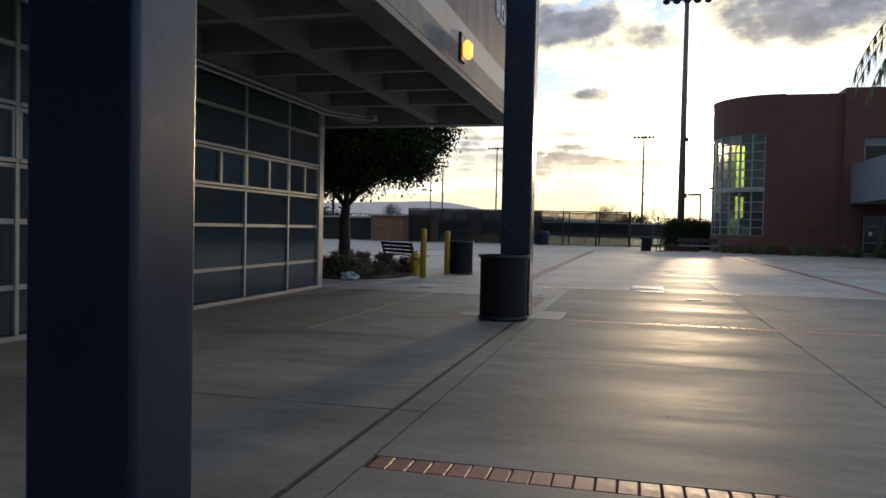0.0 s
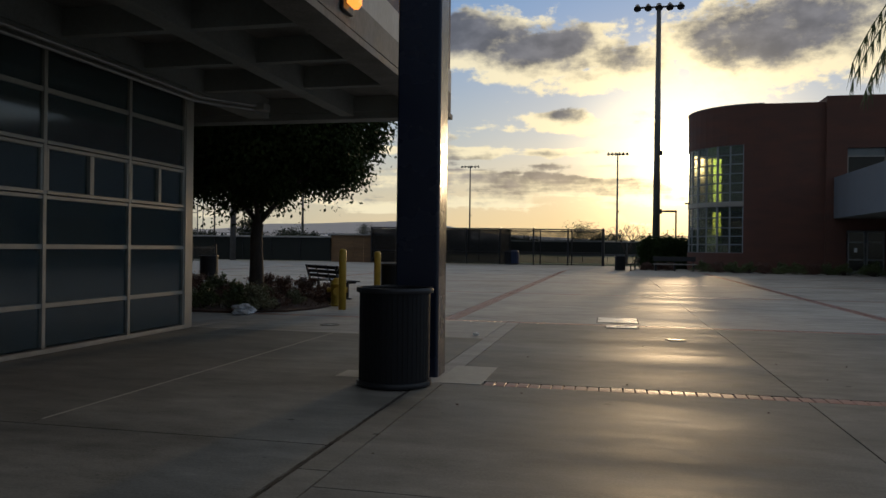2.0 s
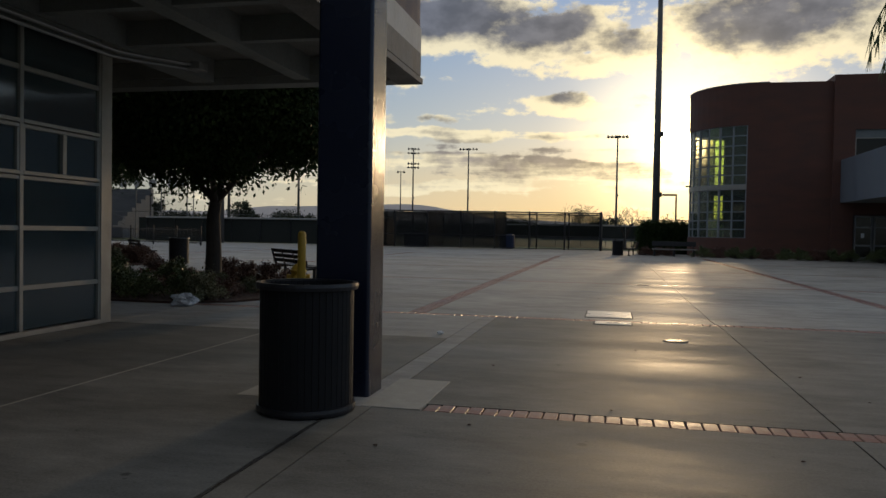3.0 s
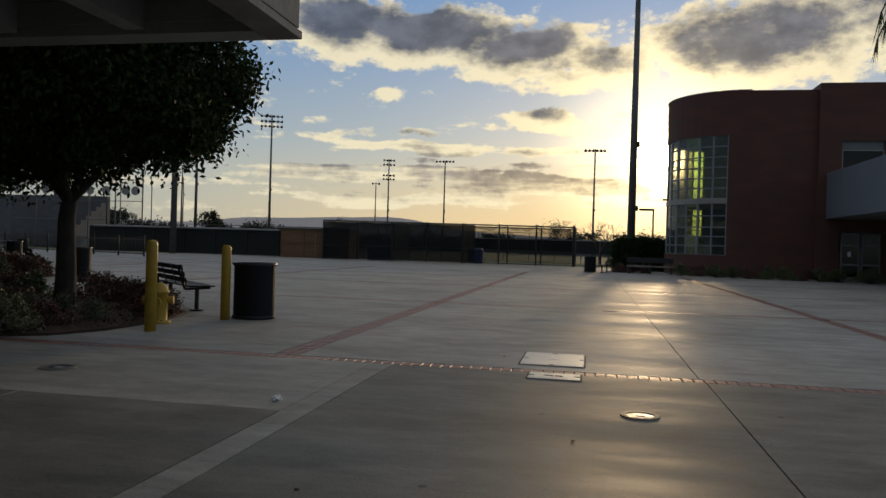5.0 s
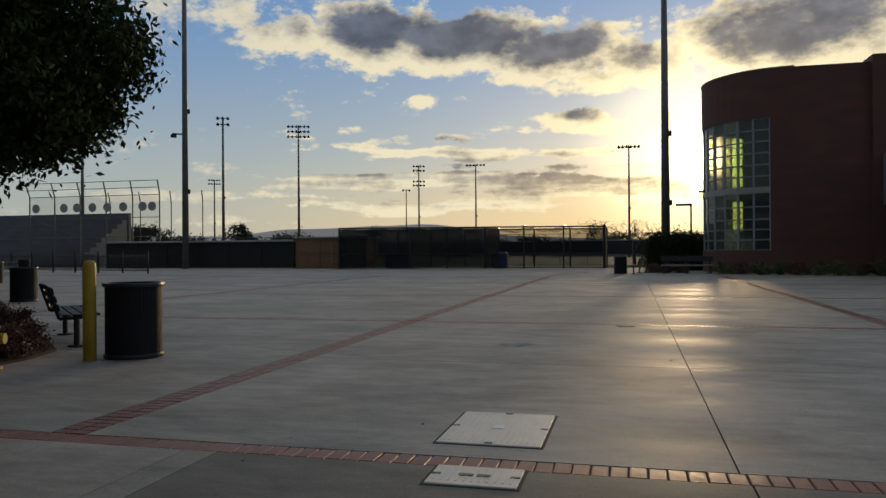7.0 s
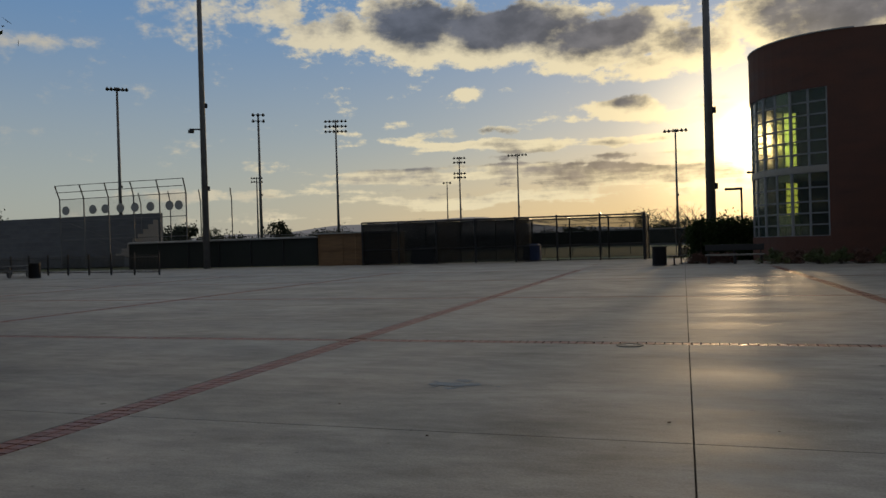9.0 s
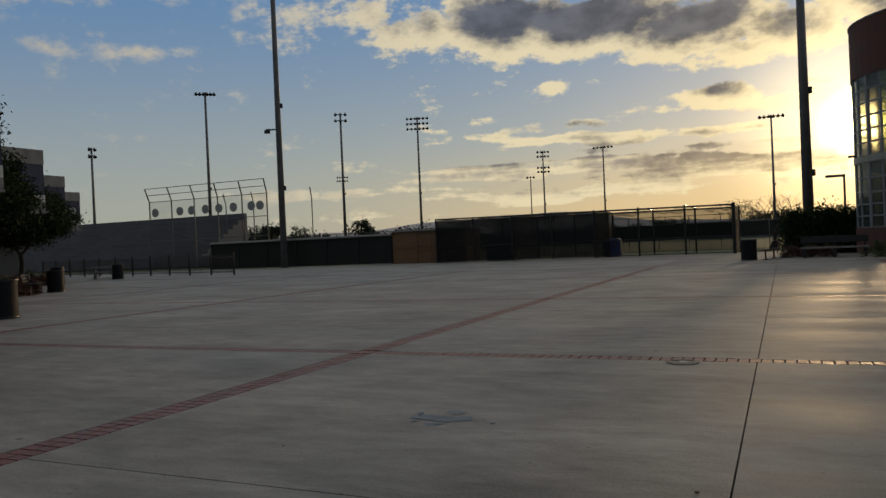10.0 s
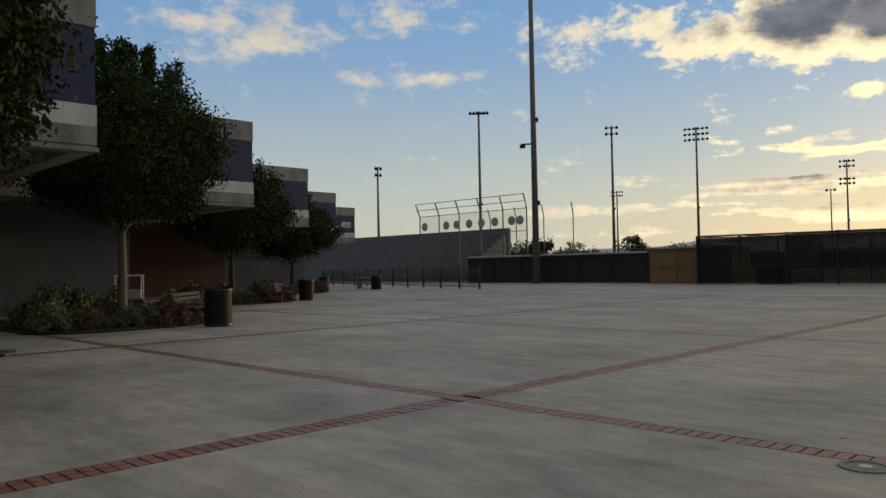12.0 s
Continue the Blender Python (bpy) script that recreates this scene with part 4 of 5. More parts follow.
part("window_frame", boxes((13.97, 14.03, 59.22, 59.36, 6.42, 8.1), (16.32, 16.38, 59.22, 59.36, 6.42, 8.1), (14.03, 16.32, 59.22, 59.36, 8.04, 8.1)), "alu", brickhouse)
part("window_header", boxes((13.97, 16.38, 59.30, 59.45, 8.1, 8.64)), "dark_room", brickhouse)
part("upper_room", boxes((13.6, 17, 62.0, 62.2, 6.0, 9.0)), "dark_room", brickhouse)
for x in (14.05, 15.25):
    d = part("entrance_door", boxes((x, x + 0.08, 59.2, 59.28, 0, 2.95), (x + 1.02, x + 1.1, 59.2, 59.28, 0, 2.95), (x + 0.08, x + 1.02, 59.2, 59.28, 2.85, 2.95), (x + 0.08, x + 1.02, 59.2, 59.28, 2.15, 2.23), (x + 0.08, x + 1.02, 59.2, 59.28, 0, 0.25), (x + 0.08, x + 1.02, 59.2, 59.28, 0.95, 1.05)), "frame", brickhouse, "aluminium framed glass door")
    part("glass", boxes((x + 0.08, x + 1.02, 59.235, 59.245, 0.25, 2.85)), "glass_black", d)
part("door_notice", boxes((14.45, 14.65, 59.19, 59.198, 1.5, 1.8)), "white", brickhouse)
part("lobby_wall", boxes((13.5, 17.2, 63.0, 63.2, 0, 3.2)), "dark_room", brickhouse)


def settle(ob, px, py, dx, dy, s, sz):
    """Sets a whole structure nearer: moved by dx, dy, then drawn in towards the point px, py."""
    ob.location, ob.scale = (px + s * (dx - px), py + s * (dy - py), 0.0), (s, s, sz)


settle(brickhouse, -0.5, 9.0, 0.40, -1.35, 0.91, 0.92)
# curved glazing: frames and panes, storey by storey
seg_n = 12
for z0, z1, rows in ((1.35, 4.70, (0, .18, .36, .54, .76, 1)), (5.02, 9.08, (0, .165, .33, .5, .665, .83, 1))):
    for i in range(seg_n + 1):
        a = radians(G0 + (G1 - G0) * i / seg_n)
        p = (TX + (TR - 0.12) * math.cos(a), TY + (TR - 0.12) * math.sin(a))
        part("glazing_mullion", tubes(((*p, z0), (*p, z1), 0.065 if i % 2 else 0.09), seg=6), "frame", brickhouse)
    for f in rows:
        z = z0 + (z1 - z0) * f
        part("glazing_rail", arc_wall(G0, G1, z - 0.035, z + 0.035, TR - 0.08, 0.09), "frame", brickhouse)
    for i in range(seg_n):
        a0, a1 = G0 + (G1 - G0) * i / seg_n, G0 + (G1 - G0) * (i + 1) / seg_n
        for f0, f1 in zip(rows, rows[1:]):
            ob = part("pane", arc_wall(a0 + .3, a1 - .3, z0 + (z1 - z0) * f0 + 0.04, z0 + (z1 - z0) * f1 - 0.04, TR - 0.11, 0.015, steps=1), "glass_green", brickhouse)
            ob.visible_shadow = False
part("ledge_lamp", boxes((3.55, 3.95, 62.7, 62.9, 5.0, 5.12), bevel=0.02), "black", brickhouse)
# raised canopy walk in front of the doors
canopy = thing("canopy", "pale blue-grey solid canopy parapet over the entrance", "canopy", kind="structure")
part("fascia_panel", boxes((13.1, 13.3, 30.0, 59.1, 3.8, 6.62)), "canopy", canopy)
part("canopy_deck", boxes((13.3, 40, 30.0, 59.1, 3.8, 4.1)), "soffit", canopy)
settle(canopy, -0.5, 9.0, 0.40, -1.35, 0.91, 0.92)
part("pillar", boxes((26.2, 26.8, 44, 44.6, 0, 3.8), (20.2, 20.8, 56, 56.6, 0, 3.8)), "building_brick", canopy)

# hedges and planting along that building
for i, (x, y, r, j) in enumerate([(4.3 + 0.86 * k, 51.3 - 0.12 * k + (1.0 if k < 2 else 0), 0.66, (0, 2, 0)[k % 3]) for k in range(10)] + [(15.6 + 1.5 * k, 49.6, 0.74, 0) for k in range(2)] + [(0.9 + 0.75 * k, 54.6, 0.55, 2) for k in range(3)] + [(13.3, 49.0, 0.78, 0)]):
    c = copy_thing(shrub_kinds[j], pose(x, y, 0, 0, 0, i * 57))
    c.scale = (r, r, r * 0.95)
    c["label"] = "clipped dark shrub along the brick building"
    c["group"] = "building shrubs"


def hedge(x, y, w, d, h, count, seed, label):
    rng = random.Random(seed)
    t = thing("hedge", label, "hedge", m=pose(x, y, 0))
    pts = [(rng.uniform(-w, w) * 0.92, rng.uniform(-d, d) * 0.92, rng.uniform(0.2, h) * (1 - 0.2 * rng.random()), rng.uniform(.8, 1.3)) for k in range(320)]
    bm = bmesh.new()
    for p in pts[:40]:
        tube(bm, (p[0], p[1], -0.12), p[:3], 0.04, 0.015, seg=4, caps=False)
    part("branchwork", bm, "bark", t)
    o = leaf_cloud("foliage", pts, count, 0.15, 0.20, "leaf", t, 0.1, seed)
    o["kind"] = "stuff"


hedge(2.7, 60.1, 2.15, 1.0, 2.35, 26000, 5, "unclipped dark hedge around the mast foot")
bm = boxes((1.3, 4.0, 53.2, 53.7, 0.40, 0.48), bevel=0.01)
wall_seat = thing("low_bench", "long low concrete bench before the hedge", "bench")
part("seat", bm, "fascia", wall_seat)
part("backrest", boxes((1.3, 4.0, 53.66, 53.72, 0.65, 0.95), bevel=0.01), "black", wall_seat)
for x in (1.45, 2.65, 3.85):
    part("leg", boxes((x - 0.06, x + 0.06, 53.3, 53.7, 0, 0.40), (x - 0.03, x + 0.03, 53.66, 53.72, 0.48, 0.65)), "black", wall_seat)


# ---- light poles ----
def floodlight_pole(x, y, h, rows, r=0.16, lamps=5, turn=0.0, label="tall slim sports floodlight pole", extra=0.0, width=3.2):
    p = thing("floodlight_pole", label, "light pole", "floodlight poles", pose(x, y, -0.12, 0, 0, turn))
    part("pole", tube(bmesh.new(), (0, 0, 0), (0, 0, h), r, r * 0.55, 12), "steel", p, smooth=True)
    part("base_plate", boxes((-r * 2, r * 2, -r * 2, r * 2, 0, 0.1)), "steel", p)
    for f in ((0.21, 0.43) if h > 19 else ()):
        part("control_box", boxes((r * 0.6, r * 0.6 + 0.24, -0.12, 0.12, h * f, h * f + 0.36), bevel=0.03), "black", p)
    for z in [h - 0.25 - 1.1 * k for k in range(rows)] + ([extra, extra - 1.0] if extra else []):
        part("crossarm", boxes((-width / 2, width / 2, -0.06, 0.06, z - 0.06, z + 0.06)), "steel", p)
        for k in range(lamps):
            lx = -width / 2 + width * k / (lamps - 1)
            head = lathe([(0, 0), (0.10, 0.0), (0.16, 0.16), (0.27, 0.42), (0.29, 0.5), (0, 0.46)], 10)
            bmesh.ops.transform(head, matrix=pose(lx, 0.05, z + 0.25, 145), verts=head.verts)
            part("lamp_head", head, "black", p)
    return p


floodlight_pole(1.9, 61.6, 20.4, 1, 0.30, 5, 0, "tall steel floodlight mast rising from a hedge")
big = floodlight_pole(-35.5, 65.2, 29.7, 2, 0.27, 5, 35, "very tall grey steel floodlight mast at the plaza edge")
part("camera_arm", boxes((-1.0, 0.1, -0.06, 0.06, 11.02, 11.13), (-1.1, -0.65, -0.12, 0.12, 10.78, 11.02)), "black", big)
floodlight_pole(-71.9, 133.8, 26.0, 2, 0.3, 3, 30, width=1.8)
floodlight_pole(-70.2, 162.2, 28.9, 3, 0.3, 6, 20, width=4.3)
floodlight_pole(-0.6, 154.3, 20.7, 1, 0.24, 6, 0, width=3.6)
floodlight_pole(-38.6, 199.5, 23.5, 1, 0.26, 6, 0, width=4.4)
floodlight_pole(-52.7, 196.1, 23.3, 2, 0.26, 4, 20, extra=19.2, width=2.6)
floodlight_pole(-55.8, 195.2, 17.2, 1, 0.2, 2, 20, width=1.6)
floodlight_pole(-84.1, 112.4, 27.7, 1, 0.3, 6, 42, width=2.8)
floodlight_pole(-96.4, 100.4, 18.7, 2, 0.26, 2, 80, width=0.9)
floodlight_pole(-122.2, 215.3, 23.5, 2, 0.3, 5, 30, width=3.0)
area = thing("street_lamp", "short area lamp on a square pole", "street lamp", m=pose(5.7, 92.0, -0.12))
part("pole", boxes((-0.09, 0.09, -0.09, 0.09, 0, 6.0)), "black", area)
part("head", boxes((-1.5, 0.1, -0.25, 0.25, 5.9, 6.12), bevel=0.04), "black", area)

# ---- ball field edge: screened wall, shed, batting cages, fences ----
dug = thing("screened_fence", "low dark screened fence with a grey cap", "fence", kind="structure")
settle(dug, 0.4, 15.0, 0.75, -1.4, 0.945, 0.973)
part("windscreen", boxes((-47, -28.6, 70.6, 70.75, 0.05, 2.2)), "screen", dug)
part("cap", boxes((-47, -28.6, 70.4, 71.0, 2.2, 2.36), bevel=0.03), "cap", dug)
x = -47.0
while x < -28.7:
    part("post", tubes(((x, 70.55, -0.1), (x, 70.55, 2.2), 0.04)), "black", dug)
    x += 3.05
shed = thing("wooden_shed", "tan plywood storage shed by the batting cage", "shed")
settle(shed, 0.4, 15.0, 0.75, -1.4, 0.945, 0.975)
part("front_panel", boxes((-28.5, -25.3, 70.5, 70.6, 0, 2.45)), "wood", shed)
part("front_panel", boxes((-25.28, -22.2, 70.52, 70.62, 0, 2.45)), "wood", shed)
for x in (-22.3, -28.5):
    part("side_panel", boxes((x, x + 0.1, 70.63, 73.4, 0, 2.45)), "wood", shed)
for x in (-28.5, -26.4, -24.3, -22.28):
    part("batten", boxes((x, x + 0.08, 70.44, 70.5, 0, 2.42)), "wood", shed)
part("rail", boxes((-28.4, -22.2, 70.41, 70.44, 1.2, 1.28)), "wood", shed)
part("roof", boxes((-28.7, -22.0, 70.3, 73.6, 2.46, 2.56)), "cap", shed)


def net_material(name, colour, cell, wire):
    """A net: thin cords around clear holes, by object position along x, y and z."""
    m = bpy.data.materials.new(name)
    m.use_nodes = True
    n, l = m.node_tree.nodes, m.node_tree.links
    b = n["Principled BSDF"]
    b.inputs["Base Color"].default_value, b.inputs["Roughness"].default_value = (*colour, 1), 0.8
    tr, mx = n.new("ShaderNodeBsdfTransparent"), n.new("ShaderNodeMixShader")
    mx.inputs[0].default_value = wire
    l.new(tr.outputs[0], mx.inputs[1])
    l.new(b.outputs[0], mx.inputs[2])
    l.new(mx.outputs[0], n["Material Output"].inputs[0])
    return m


M["net"] = net_material("cage_net", (0.012, 0.012, 0.012), 0.05, 0.40)
M["net_dense"] = net_material("doubled_cage_net", (0.010, 0.011, 0.010), 0.05, 0.62)
M["mesh"] = net_material("chain_link", (0.08, 0.08, 0.08), 0.05, 0.10)

cage = thing("batting_cage", "long black batting cage of pipe frames and netting", "batting cage", kind="structure")
CX0, CX1, CY0, CY1, CH = -25.6, -3.0, 73.6, 80.5, 3.4
settle(cage, 0.0, 10.5, 0.6, -1.4, 0.883, 0.91)
n_bay = 7
for i in range(n_bay + 1):
    x = CX0 + (CX1 - CX0) * i / n_bay
    part("frame_post", tubes(((x, CY0, -0.12), (x, CY0, CH), 0.07 if i < n_bay else 0.12), ((x, CY1, -0.12), (x, CY1, CH), 0.07), ((x, CY0, CH), (x, CY1, CH), 0.05)), "black", cage)
    if i in (0, 2, 4, 7):
        part("side_net", boxes((x - 0.005, x + 0.005, CY0 + 0.1, CY1 - 0.1, 0, CH - 0.1)), "net", cage)
part("frame_rail", tubes(((CX0, CY0, CH), (CX1, CY0, CH - 0.12), 0.06), ((CX0, CY1, CH), (CX1, CY1, CH - 0.12), 0.06), ((CX0, CY0, 0.1), (CX1, CY0, 0.1), 0.03), ((CX0, CY0 + 0.02, 1.2), (CX1, CY0 + 0.02, 1.2), 0.025)), "black", cage)
top = bmesh.new()
grid = [[top.verts.new((CX0 + (CX1 - CX0) * i / 70, CY0 + (CY1 - CY0) * j / 6, CH - 0.12 - 0.35 * abs(math.sin(math.pi * n_bay * i / 70)) * (0.6 + 0.4 * math.sin(i * 1.7)))) for j in range(7)] for i in range(71)]
for i in range(70):
    for j in range(6):
        top.faces.new((grid[i][j], grid[i + 1][j], grid[i + 1][j + 1], grid[i][j + 1]))
part("roof_net", top, "net", cage, "sagging black roof net")
part("front_net", boxes((CX0, CX0 + 14.0, CY0 + 0.04, CY0 + 0.05, 0.1, CH - 0.1)), "net_dense", cage)
part("back_net", boxes((CX0, CX1, CY1 - 0.05, CY1 - 0.04, 0.1, CH - 0.1)), "net", cage)
for x in (-17.8, -9.8):
    t = thing("pitching_screen", "tarp covered pitching machine in the cage", "machine", m=pose(x, 66.3, -0.02))
    part("cover", box(bmesh.new(), -0.9 if x < -15 else -0.6, 1.0 if x < -15 else 0.6, -0.5, 0.5, 0, 1.25, 0.15), "blue_tarp", t)
ffence = thing("field_fence", "far chain link field fence with dark windscreen", "fence", kind="structure")
settle(ffence, 0.0, 10.5, 1.0, -2.6, 0.96, 0.98)
part("windscreen", boxes((-60, 30, 98.0, 98.05, 0.9, 2.3)), "screen", ffence)
for i in range(31):
    part("post", tubes(((-60 + 3 * i, 98.1, -0.12), (-60 + 3 * i, 98.1, 3.1), 0.04)), "steel", ffence)
part("top_rail", tubes(((-60, 98.1, 3.1), (30, 98.1, 3.1), 0.03), ((-60, 98.1, 0.9), (30, 98.1, 0.9), 0.03)), "steel", ffence)
nfence = thing("chain_fence", "near chain link fence beside the cage", "fence", kind="structure")
settle(nfence, 0.0, 10.5, 0.6, -1.4, 0.883, 0.95)
for i in range(5):
    part("post", tubes(((-3 + 2.2 * i, 75, -0.12), (-3 + 2.2 * i, 75, 2.1), 0.035)), "steel", nfence)
part("link", boxes((-3, 5.8, 75.0, 75.01, 0.0, 2.1)), "mesh", nfence)
part("top_rail", tubes(((-3, 75, 2.1), (5.8, 75, 2.1), 0.025)), "steel", nfence)

# black picket fence and picnic tables at the far corner
picket = thing("picket_fence", "black iron picket fence at the grandstand", "fence", kind="structure")
p0, p1 = Vector((-30.3, 52.9, 0)), Vector((-56.4, 59.9, 0))
run = (p1 - p0)
ln = run.length
run.normalize()
thin = finish("picket", tube(bmesh.new(), (0, 0, 0.12), (0, 0, 1.28), 0.012, seg=5), "black")
stout = finish("post", boxes((-0.04, 0.04, -0.04, 0.04, -0.02, 1.42)), "black")
d = 0.0
i = 0
while d < ln:
    ob = new("post" if i % 18 == 0 else "picket", stout if i % 18 == 0 else thin)
    ob.parent, ob.location = picket, p0 + run * d
    d, i = d + 0.135, i + 1
for z in (0.2, 1.12):
    part("rail", tubes((p0 + Vector((0, 0, z)), p1 + Vector((0, 0, z)), 0.022)), "black", picket)
for x, y in ((-40.7, 52.4), (-43.1, 54.5)):
    t = thing("picnic_table", "grey metal picnic table near the fence", "table", "picnic tables", pose(x, y, 0, 0, 0, 30))
    part("tabletop", boxes((-0.9, 0.9, -0.38, 0.38, 0.72, 0.77), bevel=0.01), "stand", t)
    for s in (-1, 1):
        part("seat", boxes((-0.9, 0.9, s * 0.7 - 0.13, s * 0.7 + 0.13, 0.43, 0.47), bevel=0.01), "stand", t)
        part("leg", boxes((s * 0.6 - 0.04, s * 0.6 + 0.04, -0.7, 0.7, 0.36, 0.43), (s * 0.6 - 0.04, s * 0.6 + 0.04, -0.2, 0.2, 0, 0.72)), "stand", t)

# grandstand, backstop and its round signs
stands = thing("grandstand", "grey stepped grandstand behind the ball field", "grandstand", kind="structure")
settle(stands, 0.0, 18.0, 1.4, -2.3, 1.0, 1.0)
for k in range(8):
    part("tier", boxes((-100, -60, 84 + 0.9 * k, 84.9 + 0.9 * k, 0, 1.4 + 0.55 * k)), "stand", stands)
part("rear_wall", boxes((-125, -60, 91.5, 92, 0, 6.1)), "stand", stands)
part("handrail", tubes(((-66, 83.9, 4.9), (-58, 83.5, 2.2), 0.05), ((-66, 83.9, 4.2), (-58, 83.5, 1.5), 0.04)), "steel", stands)
for k in range(8):
    part("guard_rail", tubes(((-100, 84.1 + 0.9 * k, 1.9 + 0.55 * k), (-60, 84.1 + 0.9 * k, 1.9 + 0.55 * k), 0.03)), "steel", stands)
part("stair", prism([(-66, 83), (-58, 83), (-58, 84.4), (-66, 84.4)], 0, 1.2), "stand", stands)
lowwall = structure("wall_field", boxes((-50.0, -45.9, 74.2, 74.5, 0, 2.3)), "screen", "dark screened field wall", "wall")
stop = thing("backstop", "tall steel pipe backstop with round signs", "backstop", kind="structure")
settle(stop, 0.0, 18.0, 1.05, -1.6, 1.0, 1.0)
for i in range(6):
    x = -63.8 + 3.16 * i
    part("post", tubes(((x, 80, -0.12), (x, 80, 7.3), 0.07), ((x, 80, 7.3), (x + 0.5, 78.9, 8.65), 0.07)), "steel", stop)
for i in range(4):
    x = -60 + 4.0 * i
    part("post", tubes(((x, 88, -0.12), (x, 88, 7.0), 0.06), ((x, 88, 7.0), (x + 0.5, 87, 8.2), 0.06)), "steel", stop)
for y, z in ((80, 7.3), (79.5, 8.0), (78.9, 8.65), (80, 5.0), (80, 3.0)):
    part("rail", tubes(((-63.8 + (0.5 if z > 8 else 0), y, z), (-48.0 + (0.5 if z > 8 else 0), y, z), 0.035)), "steel", stop)
part("mesh_net", boxes((-63.8, -48.0, 80.0, 80.01, 0, 7.3)), "mesh", stop)
for x in (-62.9, -59.4, -57.8, -55.9, -54.1, -52.2, -49.9, -48.8):
    disc = tube(bmesh.new(), (x, 79.85, 6.1), (x, 79.92, 6.1), 0.47, seg=20)
    part("round_sign", disc, "cap", stop, "pale round sign")

# ---- distance: tree line, low roofs, hills ----
def far_tree(x, y, r, h, seed, label="dark distant tree on the horizon"):
    rng = random.Random(seed)
    t = thing("distant_tree", label, "tree", "distant trees", pose(x, y, -0.12))
    part("trunk", tube(bmesh.new(), (0, 0, 0), (0, 0, h * 0.6), 0.25, 0.12, 6), "bark", t)
    pts = [(rng.gauss(0, r * 0.40), rng.gauss(0, r * 0.40), h * (0.12 + 0.78 * rng.random()), rng.uniform(.7, 1.2)) for k in range(45)]
    o = leaf_cloud("crown", pts, 2600, 0.55, r * 0.15, "far_tree", t, 0.0, seed)
    o["kind"] = "stuff"


rng = random.Random(9)
for i in range(64):
    a = radians(-72 + 1.6 * i + rng.uniform(-.6, .6))
    dist = rng.uniform(230, 330)
    far_tree(dist * math.sin(a), 10 + dist * math.cos(a), rng.uniform(4, 8), rng.uniform(4, 7.5) if rng.random() < 0.88 else 12, 100 + i)
for i, (a, h, r) in enumerate(((-40.9, 7.4, 2.2), (-40.1, 5.6, 1.8), (-38.6, 6.4, 3.6), (-37.7, 7.0, 2.6), (-36.0, 4.6, 3.0), (-34.3, 4.4, 3.4), (-30.7, 7.2, 3.0), (-27.6, 4.6, 3.4), (-26.0, 4.4, 3.0))):
    far_tree(1.2 + 150 * math.sin(radians(a)), 18.3 + 150 * math.cos(radians(a)), r, h, 300 + i)


def bare_tree(x, y, h, seed):
    t = thing("bare_tree", "leafless twiggy tree beyond the field", "tree", "bare trees", pose(x, y, -0.12))
    bm, tips = bmesh.new(), []
    tube(bm, (0, 0, 0), (0, 0, h * 0.22), 0.16, 0.12, 6)
    rng_b = random.Random(seed)
    for k in range(5):
        b_ = k * 1.26 + rng_b.uniform(-.3, .3)
        limb(bm, (0, 0, h * 0.2), Vector((0.6 * math.cos(b_), 0.6 * math.sin(b_), 1.0)).normalized(), h * 0.27, 0.08, 3, rng_b, tips, 5)
    part("branchwork", bm, "bark", t)


bare_tree(1.2 + 150 * math.sin(radians(-29.5)), 18.3 + 150 * math.cos(radians(-29.5)), 6.0, 4)
bare_tree(1.2 + 150 * math.sin(radians(-28.7)), 18.3 + 150 * math.cos(radians(-28.7)), 5.4, 6)
bare_tree(0.0, 78.0, 5.2, 9)
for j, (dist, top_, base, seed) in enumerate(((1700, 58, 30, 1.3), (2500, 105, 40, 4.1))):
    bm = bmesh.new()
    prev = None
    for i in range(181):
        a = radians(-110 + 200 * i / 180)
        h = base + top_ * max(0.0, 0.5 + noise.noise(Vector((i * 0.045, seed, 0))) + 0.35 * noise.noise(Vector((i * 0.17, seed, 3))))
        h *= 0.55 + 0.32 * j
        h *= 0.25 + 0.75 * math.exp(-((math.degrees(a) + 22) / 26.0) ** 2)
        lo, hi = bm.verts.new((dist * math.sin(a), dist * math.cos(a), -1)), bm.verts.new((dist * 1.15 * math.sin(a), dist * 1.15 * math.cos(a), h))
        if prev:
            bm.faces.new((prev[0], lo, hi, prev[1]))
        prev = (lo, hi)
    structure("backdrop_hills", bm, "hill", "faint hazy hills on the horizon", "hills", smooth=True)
rng = random.Random(21)
for i in range(16):
    a = radians(-60 + 4.2 * i)
    dist = rng.uniform(180, 220)
    b = thing("distant_building", "low pale flat roofed building beyond the field", "building", "distant buildings", pose(dist * math.sin(a), 10 + dist * math.cos(a), -0.12, 0, 0, -math.degrees(a)))
    w = rng.uniform(8, 16)
    part("wall", boxes((-w, w, -4, 4, 0, 3.4)), "stand", b)
    part("roof", boxes((-w - 0.4, w + 0.4, -4.4, 4.4, 3.4, 3.8)), "cap", b)

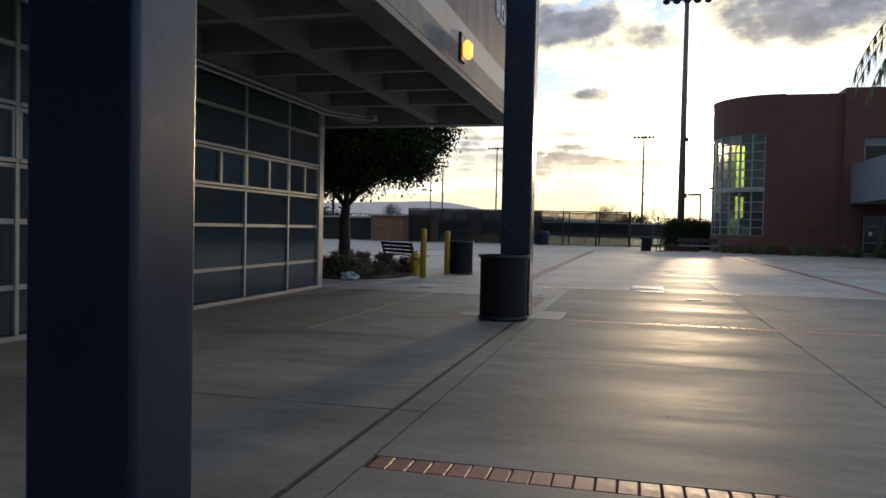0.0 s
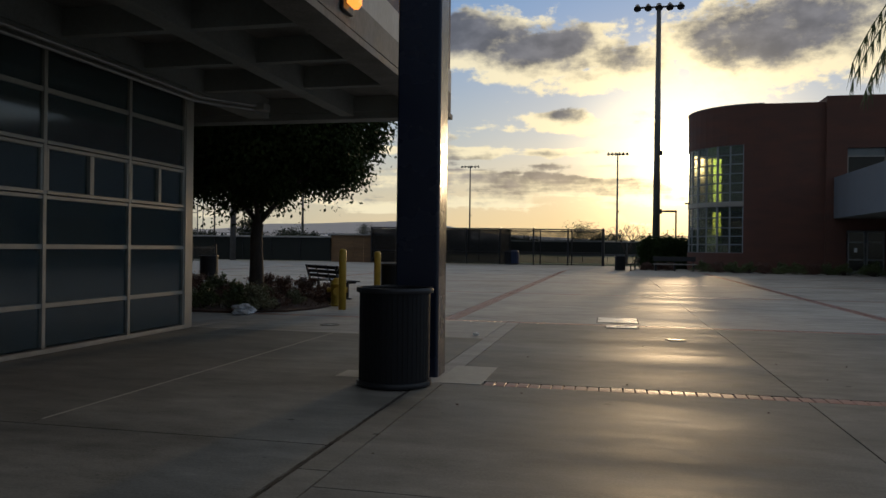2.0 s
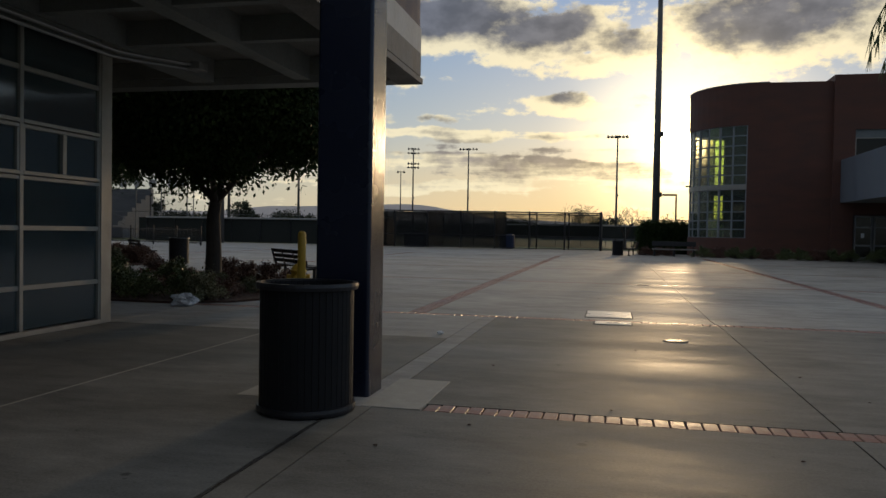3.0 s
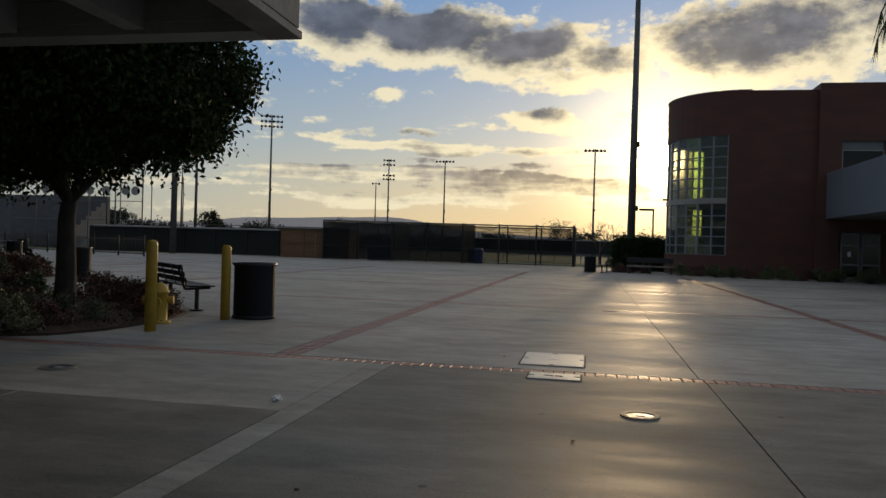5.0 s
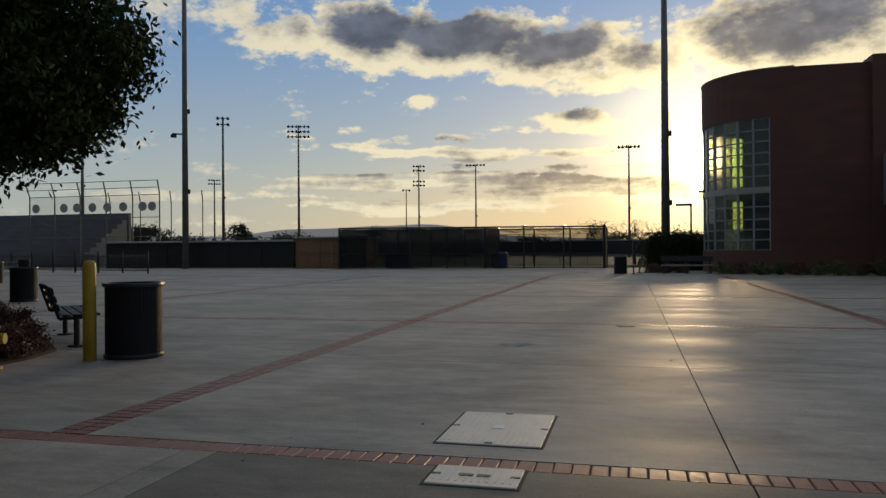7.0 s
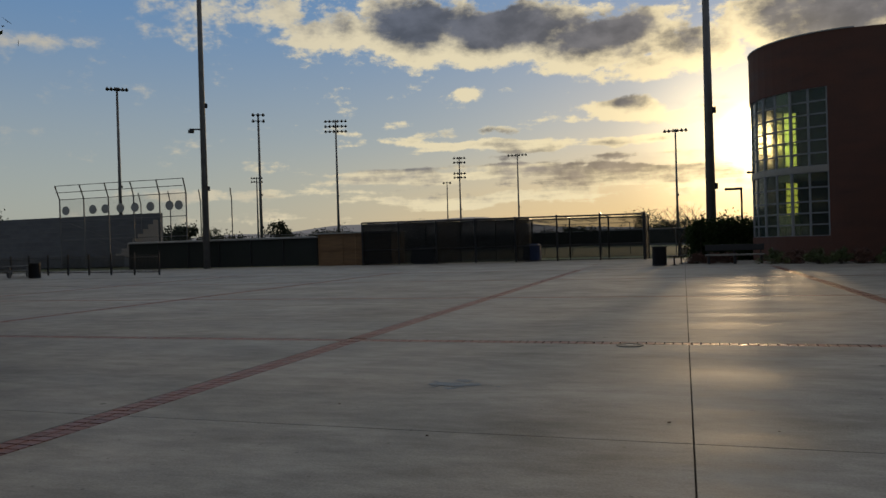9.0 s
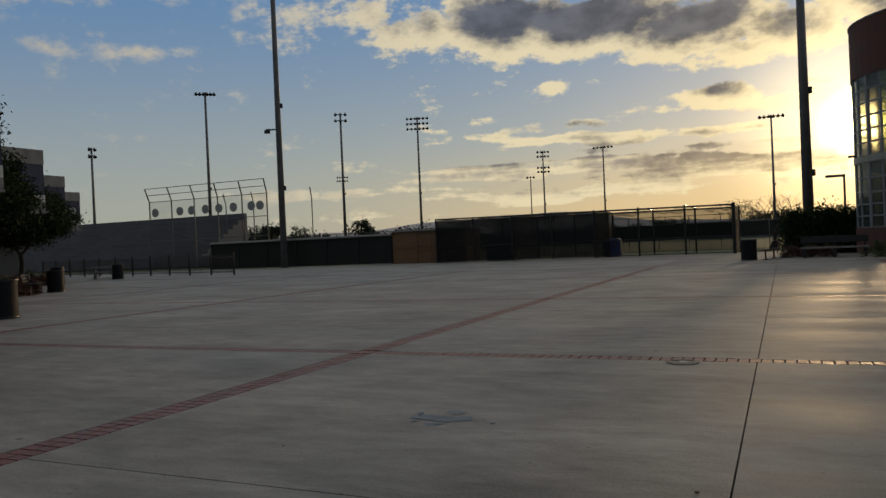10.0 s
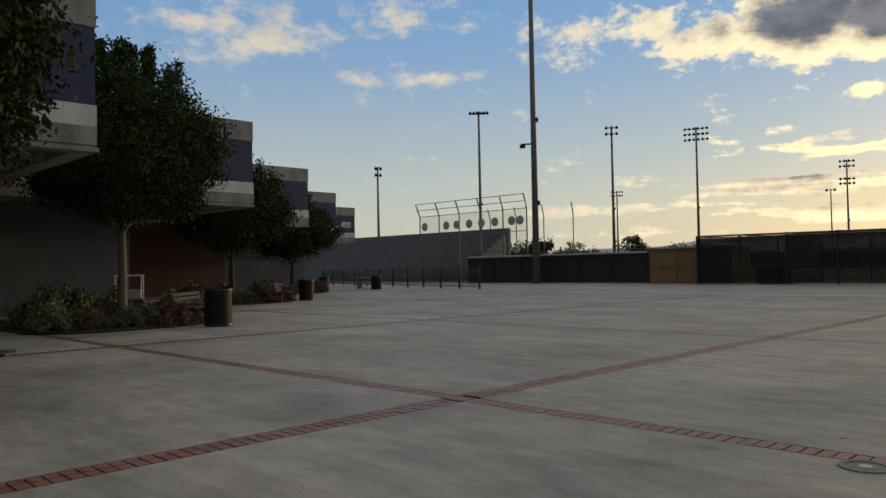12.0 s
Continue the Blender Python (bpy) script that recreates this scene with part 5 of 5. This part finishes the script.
# palm beyond the plaza's edge, its fronds hanging into view
palm = thing("palm_tree", "tall palm with long drooping green fronds", "palm tree", m=pose(8.7, 25.4, 0))
part("trunk", tube(bmesh.new(), (0, 0, -0.12), (0, 0, 8.8), 0.28, 0.2, 12), "bark", palm, smooth=True)
rng = random.Random(33)
for k in range(22):
    a = k * 2 * math.pi / 22 + rng.uniform(-.1, .1)
    bm = bmesh.new()
    rise, reach = rng.uniform(0.2, 1.6), rng.uniform(2.7, 3.4)
    pts = [Vector((reach * s * math.cos(a), reach * s * math.sin(a), 8.8 + rise * math.sin(min(1, s * 1.3) * 2.2) - 2.7 * s * s * s)) for s in [i / 18 for i in range(19)]]
    for p, q in zip(pts, pts[1:]):
        tube(bm, p, q, 0.02, 0.016, seg=4, caps=False)
    side = Vector((-math.sin(a), math.cos(a), 0))
    for p in pts[2:]:
        for s in (-1, 1):
            for j in range(3):
                o = p + Vector((0, 0, -0.0)) + side * 0.0
                tip = o + side * s * rng.uniform(.12, .35) + Vector((math.cos(a), math.sin(a), 0)) * 0.06 * j + Vector((0, 0, -rng.uniform(.5, .8)))
                w = Vector((math.cos(a), math.sin(a), 0)) * 0.02
                bm.faces.new([bm.verts.new(c) for c in (o - w, o + w, tip)])
    part("frond", bm, "shrub", palm)

# ---- small litter and stains ----
stain = bmesh.new()
rng = random.Random(5)
for k in range(34):
    spread = rng.random()
    cx_, cy_, r = -1.8 + rng.gauss(0, 0.16) * (0.4 + spread), 20.98 + rng.gauss(0, 0.10) * (0.4 + spread), rng.uniform(0.012, 0.085) * (1.2 - spread)
    ring = [stain.verts.new((cx_ + r * rng.uniform(.55, 1.3) * 1.3 * math.cos(a * 0.35), cy_ + r * rng.uniform(.55, 1.3) * math.sin(a * 0.35), 0.0022 + 0.0001 * k)) for a in range(18)]
    stain.faces.new(ring)
tagged(part("paint_stain", stain, "stain", pavement))


def crumple(name, label, category, x, y, r, mat, seed, flat=0.6):
    rng = random.Random(seed)
    bm = bmesh.new()
    bmesh.ops.create_icosphere(bm, subdivisions=3, radius=r)
    for v in bm.verts:
        v.co *= 0.75 + 0.5 * noise.noise(v.co * (2.2 / r) + Vector((seed, 0, 0)))
        v.co.z = max(v.co.z * flat, -r * 0.3)
    low = min(v.co.z for v in bm.verts)
    bmesh.ops.translate(bm, vec=(0, 0, -low), verts=bm.verts)
    ob = part(name, bm, mat)
    tagged(ob, label, category)
    ob.location = (x, y, 0.002)


crumple("plastic_bag", "crumpled clear plastic bag at the planter edge", "litter", -8.25, 14.75, 0.26, "plastic", 4)
crumple("wrapper", "small crumpled pale wrapper on the concrete", "litter", -3.35, 12.75, 0.055, "white", 8)
for i in range(22):
    x, y = rng.uniform(-3.2, 3.4), rng.uniform(1.0, 23.0)
    crumple("dry_leaf", "small dry brown leaf on the concrete", "leaf", x, y, rng.uniform(0.008, 0.018), "mulch", 20 + i, 0.3)

vent = thing("roof_mast", "small antenna mast on the school roof", "antenna", m=pose(-45.2, 50.0, 6.97))
part("pole", tubes(((0, 0, 0), (0, 0, 1.1), 0.03), ((-0.35, 0, 0.95), (0.35, 0, 0.95), 0.02)), "steel", vent)
part("dish", boxes((-0.5, -0.3, -0.1, 0.1, 0.8, 1.05), bevel=0.03), "cap", vent)

# ---- golf cart parked by the second wing ----
cart = thing("golf_cart", "parked golf cart with a pale roof frame", "golf cart", m=pose(-23.0, 28.3, 0, 0, 0, -20))
cart.scale = (0.8, 0.8, 0.8)
part("roof", boxes((-0.75, 0.75, -0.55, 0.55, 1.62, 1.68), bevel=0.025), "white", cart)
for x, y, dx in ((-0.68, -0.5, 0.0), (-0.68, 0.5, 0.0), (0.68, -0.5, 0.18), (0.68, 0.5, 0.18)):
    part("roof_post", tubes(((x, y, 1.62), (x + dx, y, 0.6), 0.018)), "white", cart)
part("body", boxes((-1.1, 1.15, -0.55, 0.55, 0.25, 0.45), (0.75, 1.15, -0.5, 0.5, 0.45, 0.75), (-1.1, -0.4, -0.5, 0.5, 0.45, 0.68), bevel=0.05), "black", cart)
part("seat", boxes((-0.4, 0.1, -0.5, 0.5, 0.46, 0.66), (-0.48, -0.38, -0.5, 0.5, 0.70, 1.08), bevel=0.03), "cap", cart)
for x in (-0.75, 0.8):
    for y in (-0.52, 0.52):
        w = part("wheel", tube(bmesh.new(), (x, y - 0.09, 0.23), (x, y + 0.09, 0.23), 0.23, seg=18), "black", cart)
        part("hub", tube(bmesh.new(), (x, y - 0.1, 0.23), (x, y + 0.1, 0.23), 0.1, seg=12), "cap", w)

# ---- bark chips strewn over the beds ----
for i in range(4):
    rng_c = np.random.default_rng(70 + i)
    xs, ys = [v[0] for v in BED], [v[1] for v in BED]
    px, py = rng_c.uniform(min(xs), max(xs), 5200), rng_c.uniform(min(ys), max(ys), 5200)
    inside = np.zeros(5200, bool)
    for (x0, y0), (x1, y1) in zip(BED, BED[1:] + BED[:1]):
        hit = ((y0 > py) != (y1 > py)) & (px < (x1 - x0) * (py - y0) / ((y1 - y0) or 1e-9) + x0)
        inside ^= hit
    px, py = px[inside], py[inside]
    cnt = len(px)
    d = rng_c.normal(0, 1, (cnt, 3)) * (1, 1, 0.35)
    d /= np.linalg.norm(d, axis=1)[:, None]
    sd = np.cross(d, (0, 0, 1.0))
    ln = rng_c.uniform(0.025, 0.075, (cnt, 1))
    base = np.stack([px - 9.6 * i, py + 8.9 * i, rng_c.uniform(0.036, 0.06, cnt)], 1)
    v = np.stack([base - d * ln, base + sd * ln * 0.35, base + d * ln, base - sd * ln * 0.35], 1).reshape(-1, 3)
    me = bpy.data.meshes.new("bark_chips")
    me.from_pydata(v.tolist(), [], np.arange(cnt * 4).reshape(-1, 4).tolist())
    me.materials.append(M["mulch"])
    tagged(new("bark_chips", me), "scattered dark bark chips on the planting bed", "mulch", kind="stuff")
